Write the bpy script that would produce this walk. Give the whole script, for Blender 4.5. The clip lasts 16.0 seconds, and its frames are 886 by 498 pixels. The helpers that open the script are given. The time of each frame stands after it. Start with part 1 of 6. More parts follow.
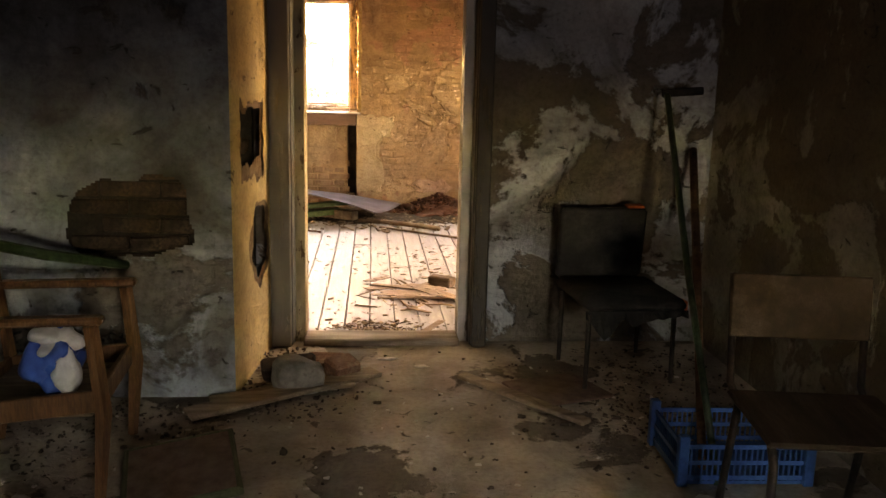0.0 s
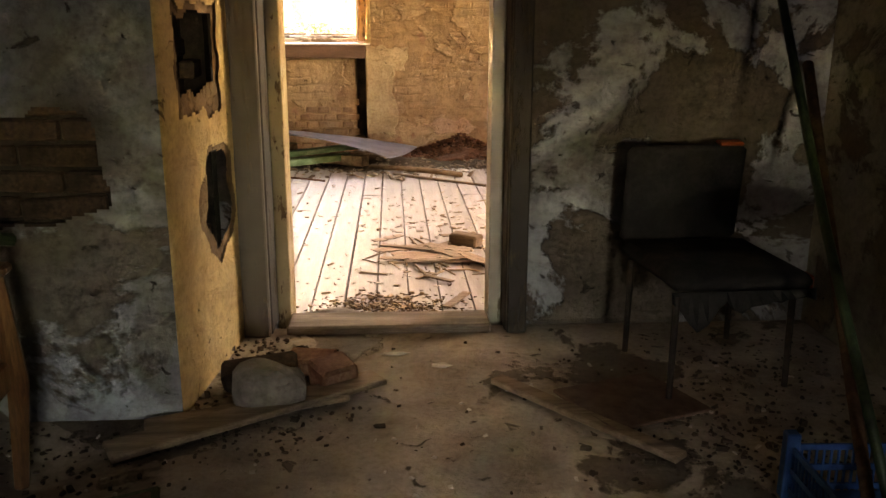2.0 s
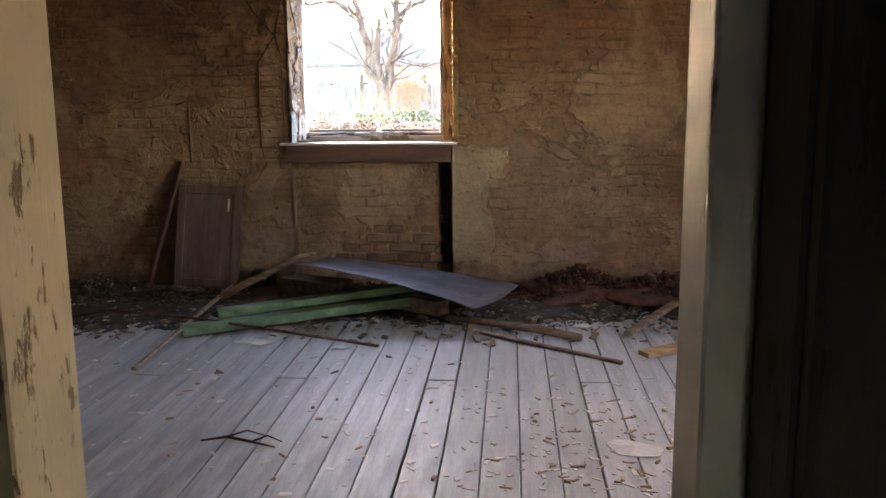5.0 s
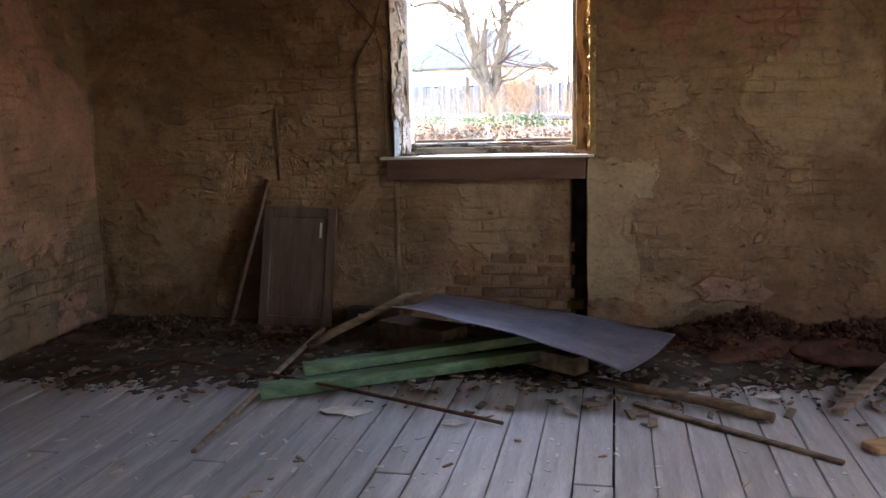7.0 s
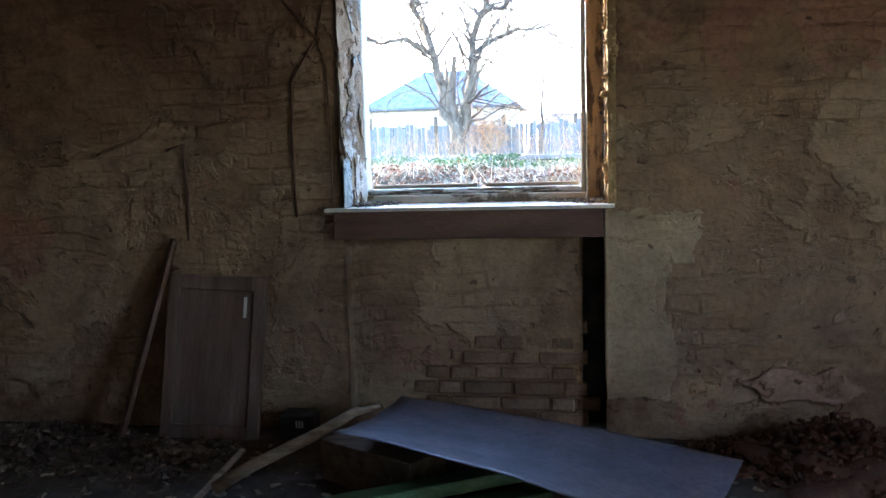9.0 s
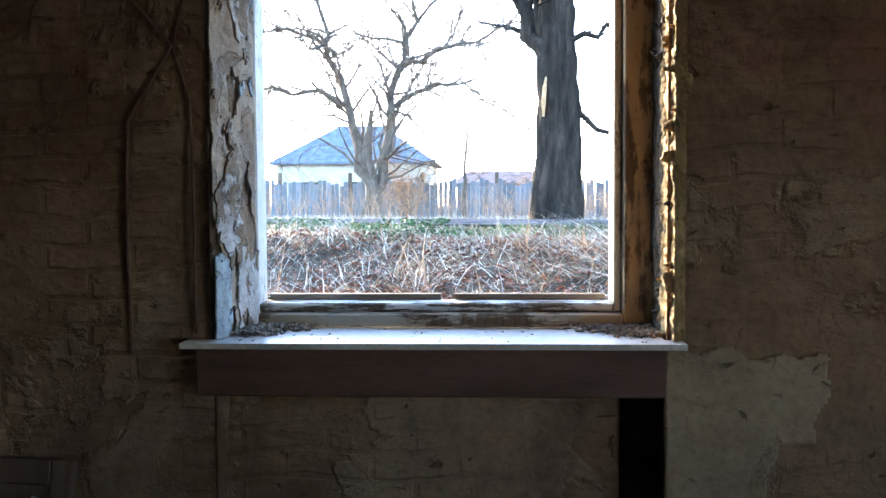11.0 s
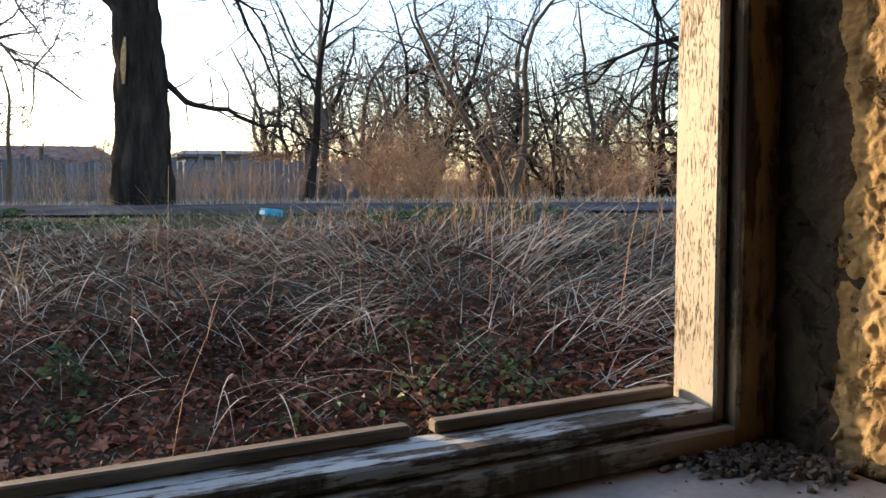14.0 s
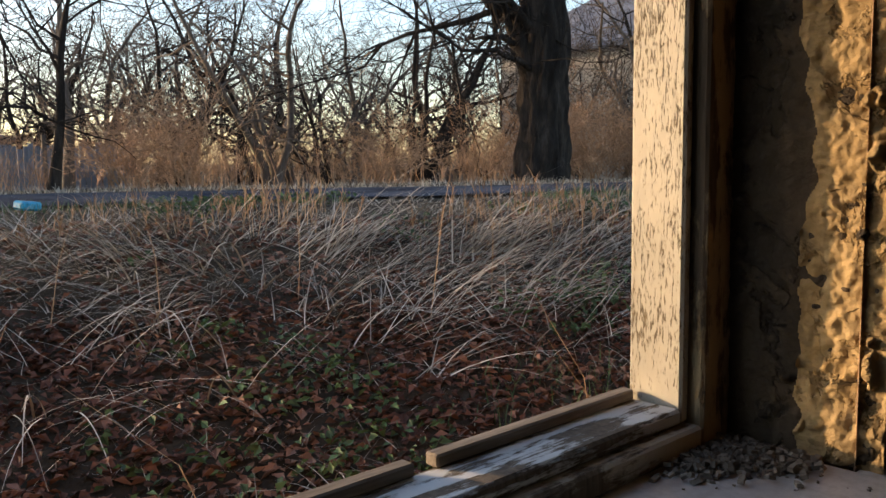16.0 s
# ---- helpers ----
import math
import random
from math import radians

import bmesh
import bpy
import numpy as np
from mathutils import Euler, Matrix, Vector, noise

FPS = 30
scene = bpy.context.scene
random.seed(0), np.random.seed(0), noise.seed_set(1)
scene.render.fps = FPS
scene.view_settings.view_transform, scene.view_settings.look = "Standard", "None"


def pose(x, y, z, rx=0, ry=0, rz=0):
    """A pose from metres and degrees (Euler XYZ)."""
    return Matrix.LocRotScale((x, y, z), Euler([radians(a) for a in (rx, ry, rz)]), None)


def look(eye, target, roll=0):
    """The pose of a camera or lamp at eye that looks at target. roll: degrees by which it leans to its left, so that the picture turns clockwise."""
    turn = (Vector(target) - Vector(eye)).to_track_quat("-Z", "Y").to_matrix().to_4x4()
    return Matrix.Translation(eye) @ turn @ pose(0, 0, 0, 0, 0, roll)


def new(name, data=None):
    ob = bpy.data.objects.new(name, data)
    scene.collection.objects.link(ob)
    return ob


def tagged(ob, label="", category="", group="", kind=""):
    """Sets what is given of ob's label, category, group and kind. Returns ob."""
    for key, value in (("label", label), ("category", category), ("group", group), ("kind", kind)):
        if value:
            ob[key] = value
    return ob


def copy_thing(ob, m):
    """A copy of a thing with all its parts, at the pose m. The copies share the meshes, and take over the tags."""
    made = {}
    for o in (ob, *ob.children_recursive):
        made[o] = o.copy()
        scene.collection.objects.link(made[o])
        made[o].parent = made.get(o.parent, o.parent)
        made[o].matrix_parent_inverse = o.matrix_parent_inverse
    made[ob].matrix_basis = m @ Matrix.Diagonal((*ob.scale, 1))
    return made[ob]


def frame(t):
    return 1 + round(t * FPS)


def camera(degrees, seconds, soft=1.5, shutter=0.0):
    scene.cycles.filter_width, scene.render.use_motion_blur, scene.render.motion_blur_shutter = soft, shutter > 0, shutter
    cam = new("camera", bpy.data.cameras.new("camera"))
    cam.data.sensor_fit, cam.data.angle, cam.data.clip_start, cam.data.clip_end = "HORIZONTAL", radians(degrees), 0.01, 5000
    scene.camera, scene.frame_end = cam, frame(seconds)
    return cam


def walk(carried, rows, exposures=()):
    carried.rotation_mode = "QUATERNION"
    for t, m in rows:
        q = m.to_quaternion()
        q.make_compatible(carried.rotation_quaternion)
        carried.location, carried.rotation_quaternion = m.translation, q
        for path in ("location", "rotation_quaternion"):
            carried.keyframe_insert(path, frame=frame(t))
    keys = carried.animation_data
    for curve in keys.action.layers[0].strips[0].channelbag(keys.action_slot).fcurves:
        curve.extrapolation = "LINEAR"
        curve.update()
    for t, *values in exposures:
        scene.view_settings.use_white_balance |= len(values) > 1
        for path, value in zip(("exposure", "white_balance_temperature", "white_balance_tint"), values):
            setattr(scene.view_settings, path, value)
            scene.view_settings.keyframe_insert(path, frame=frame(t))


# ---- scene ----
cam = camera(55.1, 16.0)
PATH = [
    (0, (-0.024, 0.191, 1.36), (0.144, 2.147, 0.976), 1.4),
    (0.5, (-0.019, 0.319, 1.339), (0.178, 2.243, 0.83), 1.2),
    (1, (0.057, 0.533, 1.361), (0.22, 2.458, 0.842), 0.8),
    (1.5, (0.099, 0.77, 1.32), (0.185, 2.697, 0.791), -0.0),
    (2, (0.055, 1.28, 1.194), (0.171, 3.21, 0.681), 0.2),
    (2.5, (0.057, 1.632, 1.221), (0.233, 3.56, 0.718), -0.1),
    (3, (0.119, 2.074, 1.249), (0.298, 4.001, 0.745), 0.1),
    (3.5, (0.18, 2.478, 1.251), (0.349, 4.409, 0.757), -0.3),
    (4, (0.239, 2.909, 1.268), (0.353, 4.848, 0.793), -0.8),
    (4.5, (0.295, 3.304, 1.279), (0.254, 5.256, 0.846), -1.3),
    (5, (0.238, 3.718, 1.272), (0.081, 5.684, 0.94), -0.5),
    (5.2, (0.192, 3.866, 1.308), (0.001, 5.83, 0.983), -0.8),
    (7.3, (-0.042, 5.017, 1.29), (-0.447, 6.948, 0.964), -1.5),
    (7.5, (-0.043, 5.149, 1.291), (-0.45, 7.079, 0.96), -1.6),
    (8, (-0.058, 5.482, 1.245), (-0.473, 7.422, 0.994), -1.7),
    (8.5, (-0.202, 5.85, 1.245), (-0.606, 7.795, 1.008), -1.7),
    (9, (-0.311, 6.246, 1.26), (-0.635, 8.206, 1.031), -1.6),
    (9.5, (-0.404, 6.663, 1.308), (-0.677, 8.633, 1.102), -1.4),
    (10, (-0.573, 7.089, 1.312), (-0.759, 9.077, 1.197), -0.7),
    (10.2, (-0.58, 7.264, 1.321), (-0.761, 9.253, 1.217), -0.5),
    (12.3, (-0.979, 8.768, 1.442), (-0.966, 10.765, 1.339), -0.7),
    (12.5, (-1.022, 8.888, 1.447), (-1.003, 10.886, 1.349), -0.6),
    (13, (-1.227, 9.184, 1.42), (-0.875, 11.151, 1.319), 0.5),
    (13.5, (-1.381, 9.369, 1.458), (-0.552, 11.183, 1.318), -0.5),
    (14, (-1.352, 9.428, 1.457), (-0.448, 11.205, 1.294), -0.4),
    (14.5, (-1.354, 9.489, 1.458), (-0.433, 11.255, 1.279), -0.0),
    (15, (-1.437, 9.65, 1.473), (-0.35, 11.318, 1.282), -0.0),
    (15.5, (-1.518, 9.722, 1.488), (-0.253, 11.258, 1.29), -0.0),
    (16, (-1.557, 9.731, 1.492), (-0.189, 11.176, 1.285), -0.7),
]
EXPOSURES = [
    (0.0, 7.0, 13500, 30), (2.0, 6.8, 12500, 30), (3.5, 6.0, 9700, 30), (5.2, 5.35, 6800, 24),
    (7.3, 5.1, 6700, 24), (9.0, 4.85, 5200, 10), (10.2, 4.6, 5000, 9), (12.3, 3.05, 5700, 13), (13.4, 2.1, 5900, 14),
    (14.0, 1.7, 6000, 15), (15.0, 1.4, 6150, 16), (16.0, 1.4, 6300, 17)]
walk(cam, [(t, look(e, a, r)) for t, e, a, r in PATH], EXPOSURES)

# ---- world and sun: low winter sun, ahead and to the left of the window ----
SUN_TO = Vector((-0.50, 0.86, 0.19)).normalized()
world = bpy.data.worlds.new("sky")
scene.world = world
world.use_nodes = True
wn = world.node_tree
sky = wn.nodes.new("ShaderNodeTexSky")
sky.sky_type = "NISHITA"
sky.sun_disc = False
sky.sun_elevation = math.asin(SUN_TO.z)
sky.sun_rotation = math.atan2(SUN_TO.x, SUN_TO.y)
sky.dust_density = 0.9
wn.links.new(sky.outputs[0], wn.nodes["Background"].inputs[0])
wn.nodes["Background"].inputs[1].default_value = 0.15
sun = new("sun", bpy.data.lights.new("sun", "SUN"))
sun.data.energy = 3.0
sun.data.angle = radians(0.6)
sun.data.color = (1.0, 0.71, 0.39)
sun.matrix_world = look(SUN_TO * 60, (0, 0, 0))

def window_light(name, eye, target, width, height, watts, colour):
    """The sky's light in a window's opening."""
    lamp = new(name, bpy.data.lights.new(name, "AREA"))
    lamp.data.shape, lamp.data.size, lamp.data.size_y = "RECTANGLE", width, height
    lamp.data.energy, lamp.data.color = watts, colour
    lamp.matrix_world = look(eye, target)
window_light("window_light_side", (3.25, 6.9, 1.6), (0, 6.9, 1.3), 1.3, 1.3, 0.7, (1.0, 0.80, 0.55))
window_light("window_light_back", (0.8, -1.9, 1.1), (0.9, 2, 0.4), 0.5, 0.5, 0.17, (0.5, 0.68, 1.0))

# ---- materials ----
class Nodes:
    """A node material with a few short ways to add and join nodes."""

    def __init__(self, name):
        self.mat = bpy.data.materials.new(name)
        self.mat.use_nodes = True
        self.t = self.mat.node_tree
        self.bsdf = self.t.nodes["Principled BSDF"]
        self.co = self.t.nodes.new("ShaderNodeTexCoord").outputs["Object"]

    def put(self, socket, value):
        if isinstance(value, bpy.types.NodeSocket):
            self.t.links.new(value, socket)
        else:
            socket.default_value = value

    def noise(self, scale, detail=6.0, rough=0.6, stretch=None, distort=0.0, co=None):
        n = self.t.nodes.new("ShaderNodeTexNoise")
        n.inputs["Scale"].default_value = scale
        n.inputs["Detail"].default_value = detail
        n.inputs["Roughness"].default_value = rough
        n.inputs["Distortion"].default_value = distort
        co = co or self.co
        if stretch:
            mp = self.t.nodes.new("ShaderNodeMapping")
            mp.inputs["Scale"].default_value = stretch
            self.t.links.new(co, mp.inputs["Vector"])
            co = mp.outputs[0]
        self.t.links.new(co, n.inputs["Vector"])
        return n.outputs["Fac"]

    def ramp(self, fac, stops):
        r = self.t.nodes.new("ShaderNodeValToRGB")
        e = r.color_ramp.elements
        while len(e) < len(stops):
            e.new(0.5)
        for el, (p, c) in zip(e, stops):
            el.position = p
            el.color = (c, c, c, 1) if isinstance(c, (int, float)) else (*c, 1)
        self.t.links.new(fac, r.inputs[0])
        return r.outputs[0]

    def mix(self, fac, a, b, how="MIX"):
        m = self.t.nodes.new("ShaderNodeMix")
        m.data_type, m.blend_type = "RGBA", how
        self.put(m.inputs[0], fac)
        for s, v in ((m.inputs[6], a), (m.inputs[7], b)):
            self.put(s, (*v, 1) if isinstance(v, tuple) and len(v) == 3 else v)
        return m.outputs[2]

    def math(self, op, a, b=0.0):
        m = self.t.nodes.new("ShaderNodeMath")
        m.operation = op
        self.put(m.inputs[0], a)
        self.put(m.inputs[1], b)
        return m.outputs[0]

    def vary(self, colour, amount):
        """Each object a little lighter or darker than the next."""
        o = self.t.nodes.new("ShaderNodeObjectInfo")
        f = self.math("MULTIPLY_ADD", o.outputs["Random"], amount)
        f.node.inputs[2].default_value = 1 - amount * 0.5
        return self.mix(1.0, colour, f, "MULTIPLY")

    def islands(self, colour, amount):
        o = self.t.nodes.new("ShaderNodeNewGeometry")
        f = self.math("MULTIPLY_ADD", o.outputs["Random Per Island"], amount)
        f.node.inputs[2].default_value = 1 - amount * 0.5
        return self.mix(1.0, colour, f, "MULTIPLY")

    def done(self, colour, rough=0.9, bump=None, strength=0.4, distance=0.01, metal=0.0, spec=0.3):
        self.put(self.bsdf.inputs["Base Color"], (*colour, 1) if isinstance(colour, tuple) else colour)
        self.put(self.bsdf.inputs["Roughness"], rough)
        self.bsdf.inputs["Metallic"].default_value = metal
        self.bsdf.inputs["Specular IOR Level"].default_value = spec
        if bump is not None:
            b = self.t.nodes.new("ShaderNodeBump")
            b.inputs["Strength"].default_value = strength
            b.inputs["Distance"].default_value = distance
            self.t.links.new(bump, b.inputs["Height"])
            self.t.links.new(b.outputs[0], self.bsdf.inputs["Normal"])
        return self.mat


def plaster(name, under, skin, cover, stain, patch_scale=1.1, warm=None, brick=0.5, soot_and_shade=None):
    """Old plaster: a thin skin that has come away in patches from the coat under it, with stains and grain."""
    n = Nodes(name)
    big = n.noise(patch_scale, 7, 0.62, distort=0.4)
    mask = n.ramp(big, [(cover - 0.012, 0.0), (cover + 0.012, 1.0)])
    mid = n.noise(4.5, 6, 0.65)
    fine = n.noise(42, 5, 0.7)
    a = n.ramp(mid, [(0.28, tuple(c * 0.7 for c in under)), (0.5, under), (0.72, tuple(min(1, c * 1.25) for c in under))])
    b = n.ramp(mid, [(0.3, tuple(c * 0.72 for c in skin)), (0.55, skin), (0.75, tuple(min(1, c * 1.12) for c in skin))])
    col = n.mix(mask, a, b)
    st = n.ramp(n.noise(1.7, 5, 0.6, distort=0.8), [(0.46, 0.0), (0.66, 0.85)])
    col = n.mix(st, col, stain)
    if warm:
        w = n.ramp(n.noise(0.9, 6, 0.6, co=None, distort=0.2), [(0.60, 0.0), (0.615, 1.0)])
        col = n.mix(w, col, warm)
    # dark round spots: soot at a burnt patch, and shade put into the colour
    for sx, sy, sz, sr in soot_and_shade or ():
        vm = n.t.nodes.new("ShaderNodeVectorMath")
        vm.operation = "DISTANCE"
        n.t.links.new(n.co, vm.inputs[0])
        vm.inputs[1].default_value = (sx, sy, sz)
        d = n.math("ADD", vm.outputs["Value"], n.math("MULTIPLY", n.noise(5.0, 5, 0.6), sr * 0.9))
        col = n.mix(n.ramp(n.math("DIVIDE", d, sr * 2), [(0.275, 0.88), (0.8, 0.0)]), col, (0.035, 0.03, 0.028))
    smear = n.noise(1.0, 6, 0.65, (3.2, 3.2, 8), 1.2)
    col = n.mix(n.ramp(smear, [(0.36, 0.3), (0.5, 0.0)]), col, n.mix(1.0, col, (0.5, 0.45, 0.4), "MULTIPLY"))
    pit = n.ramp(n.noise(1.0, 4, 0.55, (13, 13, 19), 0.8), [(0.30, 1.0), (0.345, 0.0)])
    col = n.mix(n.math("MULTIPLY", pit, 0.75), col, tuple(c * 0.3 for c in under))
    col = n.mix(n.ramp(fine, [(0.3, 0.5), (0.55, 0.0)]), col, n.mix(1.0, col, (0.45, 0.42, 0.4), "MULTIPLY"))
    h = n.math("ADD", n.math("MULTIPLY", mask, 0.5), n.math("MULTIPLY", mid, 0.9))
    h = n.math("ADD", h, n.math("MULTIPLY", fine, 0.28))
    h = n.math("ADD", h, n.math("SUBTRACT", n.math("MULTIPLY", smear, 0.5), n.math("MULTIPLY", pit, 0.5)))
    if brick:
        sep = n.t.nodes.new("ShaderNodeSeparateXYZ")
        n.t.links.new(n.co, sep.inputs[0])
        cmb = n.t.nodes.new("ShaderNodeCombineXYZ")
        n.t.links.new(n.math("ADD", sep.outputs[0], sep.outputs[1]), cmb.inputs[0])
        n.t.links.new(n.math("ADD", sep.outputs[2], n.math("MULTIPLY", n.noise(3.0, 3, 0.5), 0.10)), cmb.inputs[1])
        bt = n.t.nodes.new("ShaderNodeTexBrick")
        n.t.links.new(cmb.outputs[0], bt.inputs["Vector"])
        bt.inputs["Scale"].default_value = 1.0
        bt.inputs["Mortar Size"].default_value = 0.012
        bt.inputs["Mortar Smooth"].default_value = 0.6
        bt.inputs["Brick Width"].default_value = 0.255
        bt.inputs["Row Height"].default_value = 0.078
        vis = n.math("MULTIPLY", bt.outputs["Fac"], n.ramp(n.noise(2.3, 4, 0.6), [(0.46, 0.0), (0.64, brick * 1.6)]))
        h = n.math("SUBTRACT", h, n.math("MULTIPLY", vis, 0.7))
        col = n.mix(n.math("MULTIPLY", vis, 0.45), col, tuple(c * 0.35 for c in under))
    return n.done(col, n.ramp(mid, [(0.3, 0.8), (0.7, 0.97)]), h, 0.85, 0.022)


def simple(name, dark, mid, light, scale=6.0, rough=0.85, grain=50.0, stretch=None, strength=0.35, distance=0.006, metal=0.0, vary=0.0, spec=0.3, islands=0.0):
    n = Nodes(name)
    a = n.noise(scale, 6, 0.62, stretch)
    f = n.noise(grain, 4, 0.65, stretch)
    col = n.ramp(a, [(0.3, dark), (0.5, mid), (0.72, light)])
    col = n.mix(n.ramp(f, [(0.32, 0.55), (0.58, 0.0)]), col, dark)
    if vary:
        col = n.vary(col, vary)
    if islands:
        col = n.islands(col, islands)
    h = n.math("ADD", n.math("MULTIPLY", a, 0.6), n.math("MULTIPLY", f, 0.5))
    r = n.ramp(a, [(0.3, min(1.0, rough + 0.08)), (0.7, max(0.05, rough - 0.1))])
    return n.done(col, r, h, strength, distance, metal, spec)


def flaked(name, paint, wood, cover=0.45, stretch=(14, 14, 2.2), rough=0.6):
    """Paint that peels off grey wood along the grain."""
    n = Nodes(name)
    m = n.noise(1.0, 8, 0.7, stretch)
    d = n.noise(3.0, 5, 0.6)
    m = n.math("ADD", m, n.math("MULTIPLY", n.math("SUBTRACT", n.noise(9.0, 5, 0.65), 0.5), 0.45))
    mask = n.ramp(m, [(cover - 0.03, 0.0), (cover + 0.03, 1.0)])
    g = n.noise(30, 5, 0.6, (3, 3, 0.3))
    wcol = n.ramp(g, [(0.3, tuple(c * 0.45 for c in wood)), (0.7, wood)])
    pcol = n.ramp(d, [(0.3, tuple(c * 0.75 for c in paint)), (0.65, paint)])
    h = n.math("ADD", mask, n.math("MULTIPLY", g, 0.4))
    return n.done(n.mix(mask, wcol, pcol), n.ramp(mask, [(0, 0.9), (1, rough)]), h, 0.7, 0.004)


M = {}
M["wall_tan"] = plaster("limewashed_plaster", (0.26, 0.165, 0.096), (0.335, 0.228, 0.14), 0.52, (0.155, 0.09, 0.054), 1.5, warm=(0.27, 0.145, 0.095), brick=0.22)
M["wall_pink"] = plaster("pink_plaster", (0.24, 0.17, 0.115), (0.42, 0.24, 0.18), 0.5, (0.2, 0.13, 0.09), 1.0, brick=0.3)
M["wall_grey"] = plaster("whitewashed_damp_plaster", (0.115, 0.10, 0.085), (0.37, 0.405, 0.46), 0.52, (0.09, 0.08, 0.068), 1.6, brick=0.0)
# first spot is soot round the burnt patch; the two large ones paint upper-wall shade
M["wall_blue"] = plaster("pale_blue_plaster", (0.15, 0.135, 0.12), (0.36, 0.43, 0.50), 0.46, (0.13, 0.12, 0.11), 1.4, brick=0.12, soot_and_shade=((-0.85, 3.75, 0.93, 0.28), (-1.4, 3.75, 1.85, 1.15), (-0.7, 3.75, 1.9, 0.8)))
M["wall_olive"] = plaster("damp_olive_plaster", (0.12, 0.10, 0.07), (0.26, 0.25, 0.21), 0.52, (0.09, 0.075, 0.05), 1.5, brick=0.0)
M["wall_light"] = plaster("pale_plaster_coat", (0.315, 0.23, 0.142), (0.39, 0.292, 0.185), 0.45, (0.27, 0.19, 0.115), 2.0, brick=0.0)
M["pink_patch"] = plaster("pink_plaster_remnant", (0.30, 0.19, 0.13), (0.37, 0.235, 0.165), 0.45, (0.25, 0.155, 0.11), 3.0, brick=0.0)
M["yellow_reveal"] = plaster("yellow_distemper", (0.30, 0.21, 0.11), (0.62, 0.45, 0.22), 0.36, (0.50, 0.36, 0.18), 2.0, brick=0.0)
M["white_reveal"] = plaster("peeling_white_plaster", (0.24, 0.18, 0.125), (0.56, 0.53, 0.51), 0.52, (0.30, 0.235, 0.175), 5.0, brick=0.0)
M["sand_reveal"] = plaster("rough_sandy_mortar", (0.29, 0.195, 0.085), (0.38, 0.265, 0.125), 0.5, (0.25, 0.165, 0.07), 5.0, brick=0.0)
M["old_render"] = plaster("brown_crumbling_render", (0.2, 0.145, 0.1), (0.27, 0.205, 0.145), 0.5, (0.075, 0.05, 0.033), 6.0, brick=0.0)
M["cream_coat"] = plaster("cream_plaster_coat", (0.30, 0.235, 0.175), (0.42, 0.345, 0.265), 0.45, (0.27, 0.21, 0.155), 5.0, brick=0.0)
M["blue_coat"] = plaster("pale_blue_paint_remnant", (0.30, 0.33, 0.36), (0.40, 0.46, 0.50), 0.45, (0.28, 0.30, 0.32), 5.0, brick=0.0)
M["undercoat"] = plaster("brown_clay_undercoat", (0.17, 0.11, 0.06), (0.25, 0.165, 0.09), 0.5, (0.10, 0.065, 0.04), 6.0, brick=0.0)
# reveal mortar darkened in colour for the shadow of the window casing
M["shaded_mortar"] = plaster("shade_darkened_mortar", (0.05, 0.036, 0.022), (0.085, 0.06, 0.036), 0.5, (0.03, 0.022, 0.014), 5.0, brick=0.0)
M["brick"] = simple("old_brick", (0.13, 0.06, 0.04), (0.27, 0.14, 0.09), (0.38, 0.24, 0.16), 9, 0.93, 70, strength=0.6, distance=0.008, vary=0.7)
M["dark_brick"] = simple("sooty_brick", (0.018, 0.014, 0.012), (0.05, 0.034, 0.026), (0.105, 0.062, 0.042), 9, 0.95, 70, strength=0.6, distance=0.008, vary=0.6)
M["lime_brick"] = simple("limewashed_brick", (0.11, 0.062, 0.038), (0.2, 0.12, 0.074), (0.29, 0.19, 0.12), 9, 0.95, 60, strength=0.7, distance=0.008, vary=0.45)
# near-black fill for floor gaps and wall voids, their shade in the colour
M["dark_void"] = simple("soot_and_shade", (0.012, 0.011, 0.01), (0.03, 0.026, 0.022), (0.06, 0.05, 0.04), 7, 0.98, 50, strength=0.8, distance=0.015)
M["concrete"] = plaster("dusty_screed_floor", (0.14, 0.118, 0.095), (0.47, 0.42, 0.36), 0.43, (0.2, 0.17, 0.14), 1.9, brick=0.0)
M["board"] = simple("grey_floorboard", (0.26, 0.255, 0.26), (0.385, 0.38, 0.385), (0.51, 0.505, 0.515), 3.0, 0.55, 28, (6, 0.6, 6), 0.35, 0.004, vary=0.22)
M["ceiling"] = simple("stained_ceiling_plaster", (0.3, 0.26, 0.2), (0.5, 0.46, 0.4), (0.62, 0.58, 0.52), 1.5, 0.95, 30)
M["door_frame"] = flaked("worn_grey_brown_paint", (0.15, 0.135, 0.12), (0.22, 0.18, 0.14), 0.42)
# the worn frame paint with the doorway's shade put into a near-black colour
M["door_frame_shaded"] = flaked("worn_paint_in_shade", (0.04, 0.036, 0.036), (0.085, 0.068, 0.055), 0.40)
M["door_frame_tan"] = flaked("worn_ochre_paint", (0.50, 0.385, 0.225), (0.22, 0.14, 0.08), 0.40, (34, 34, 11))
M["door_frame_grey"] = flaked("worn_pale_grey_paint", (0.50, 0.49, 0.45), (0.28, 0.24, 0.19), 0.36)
M["threshold"] = simple("worn_threshold_wood", (0.11, 0.085, 0.06), (0.24, 0.195, 0.15), (0.36, 0.30, 0.24), 4, 0.85, 40, (0.6, 6, 6))
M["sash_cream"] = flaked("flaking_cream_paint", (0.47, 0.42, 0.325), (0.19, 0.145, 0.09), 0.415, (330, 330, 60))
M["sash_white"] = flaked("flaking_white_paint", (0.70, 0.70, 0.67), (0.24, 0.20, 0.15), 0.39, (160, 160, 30))
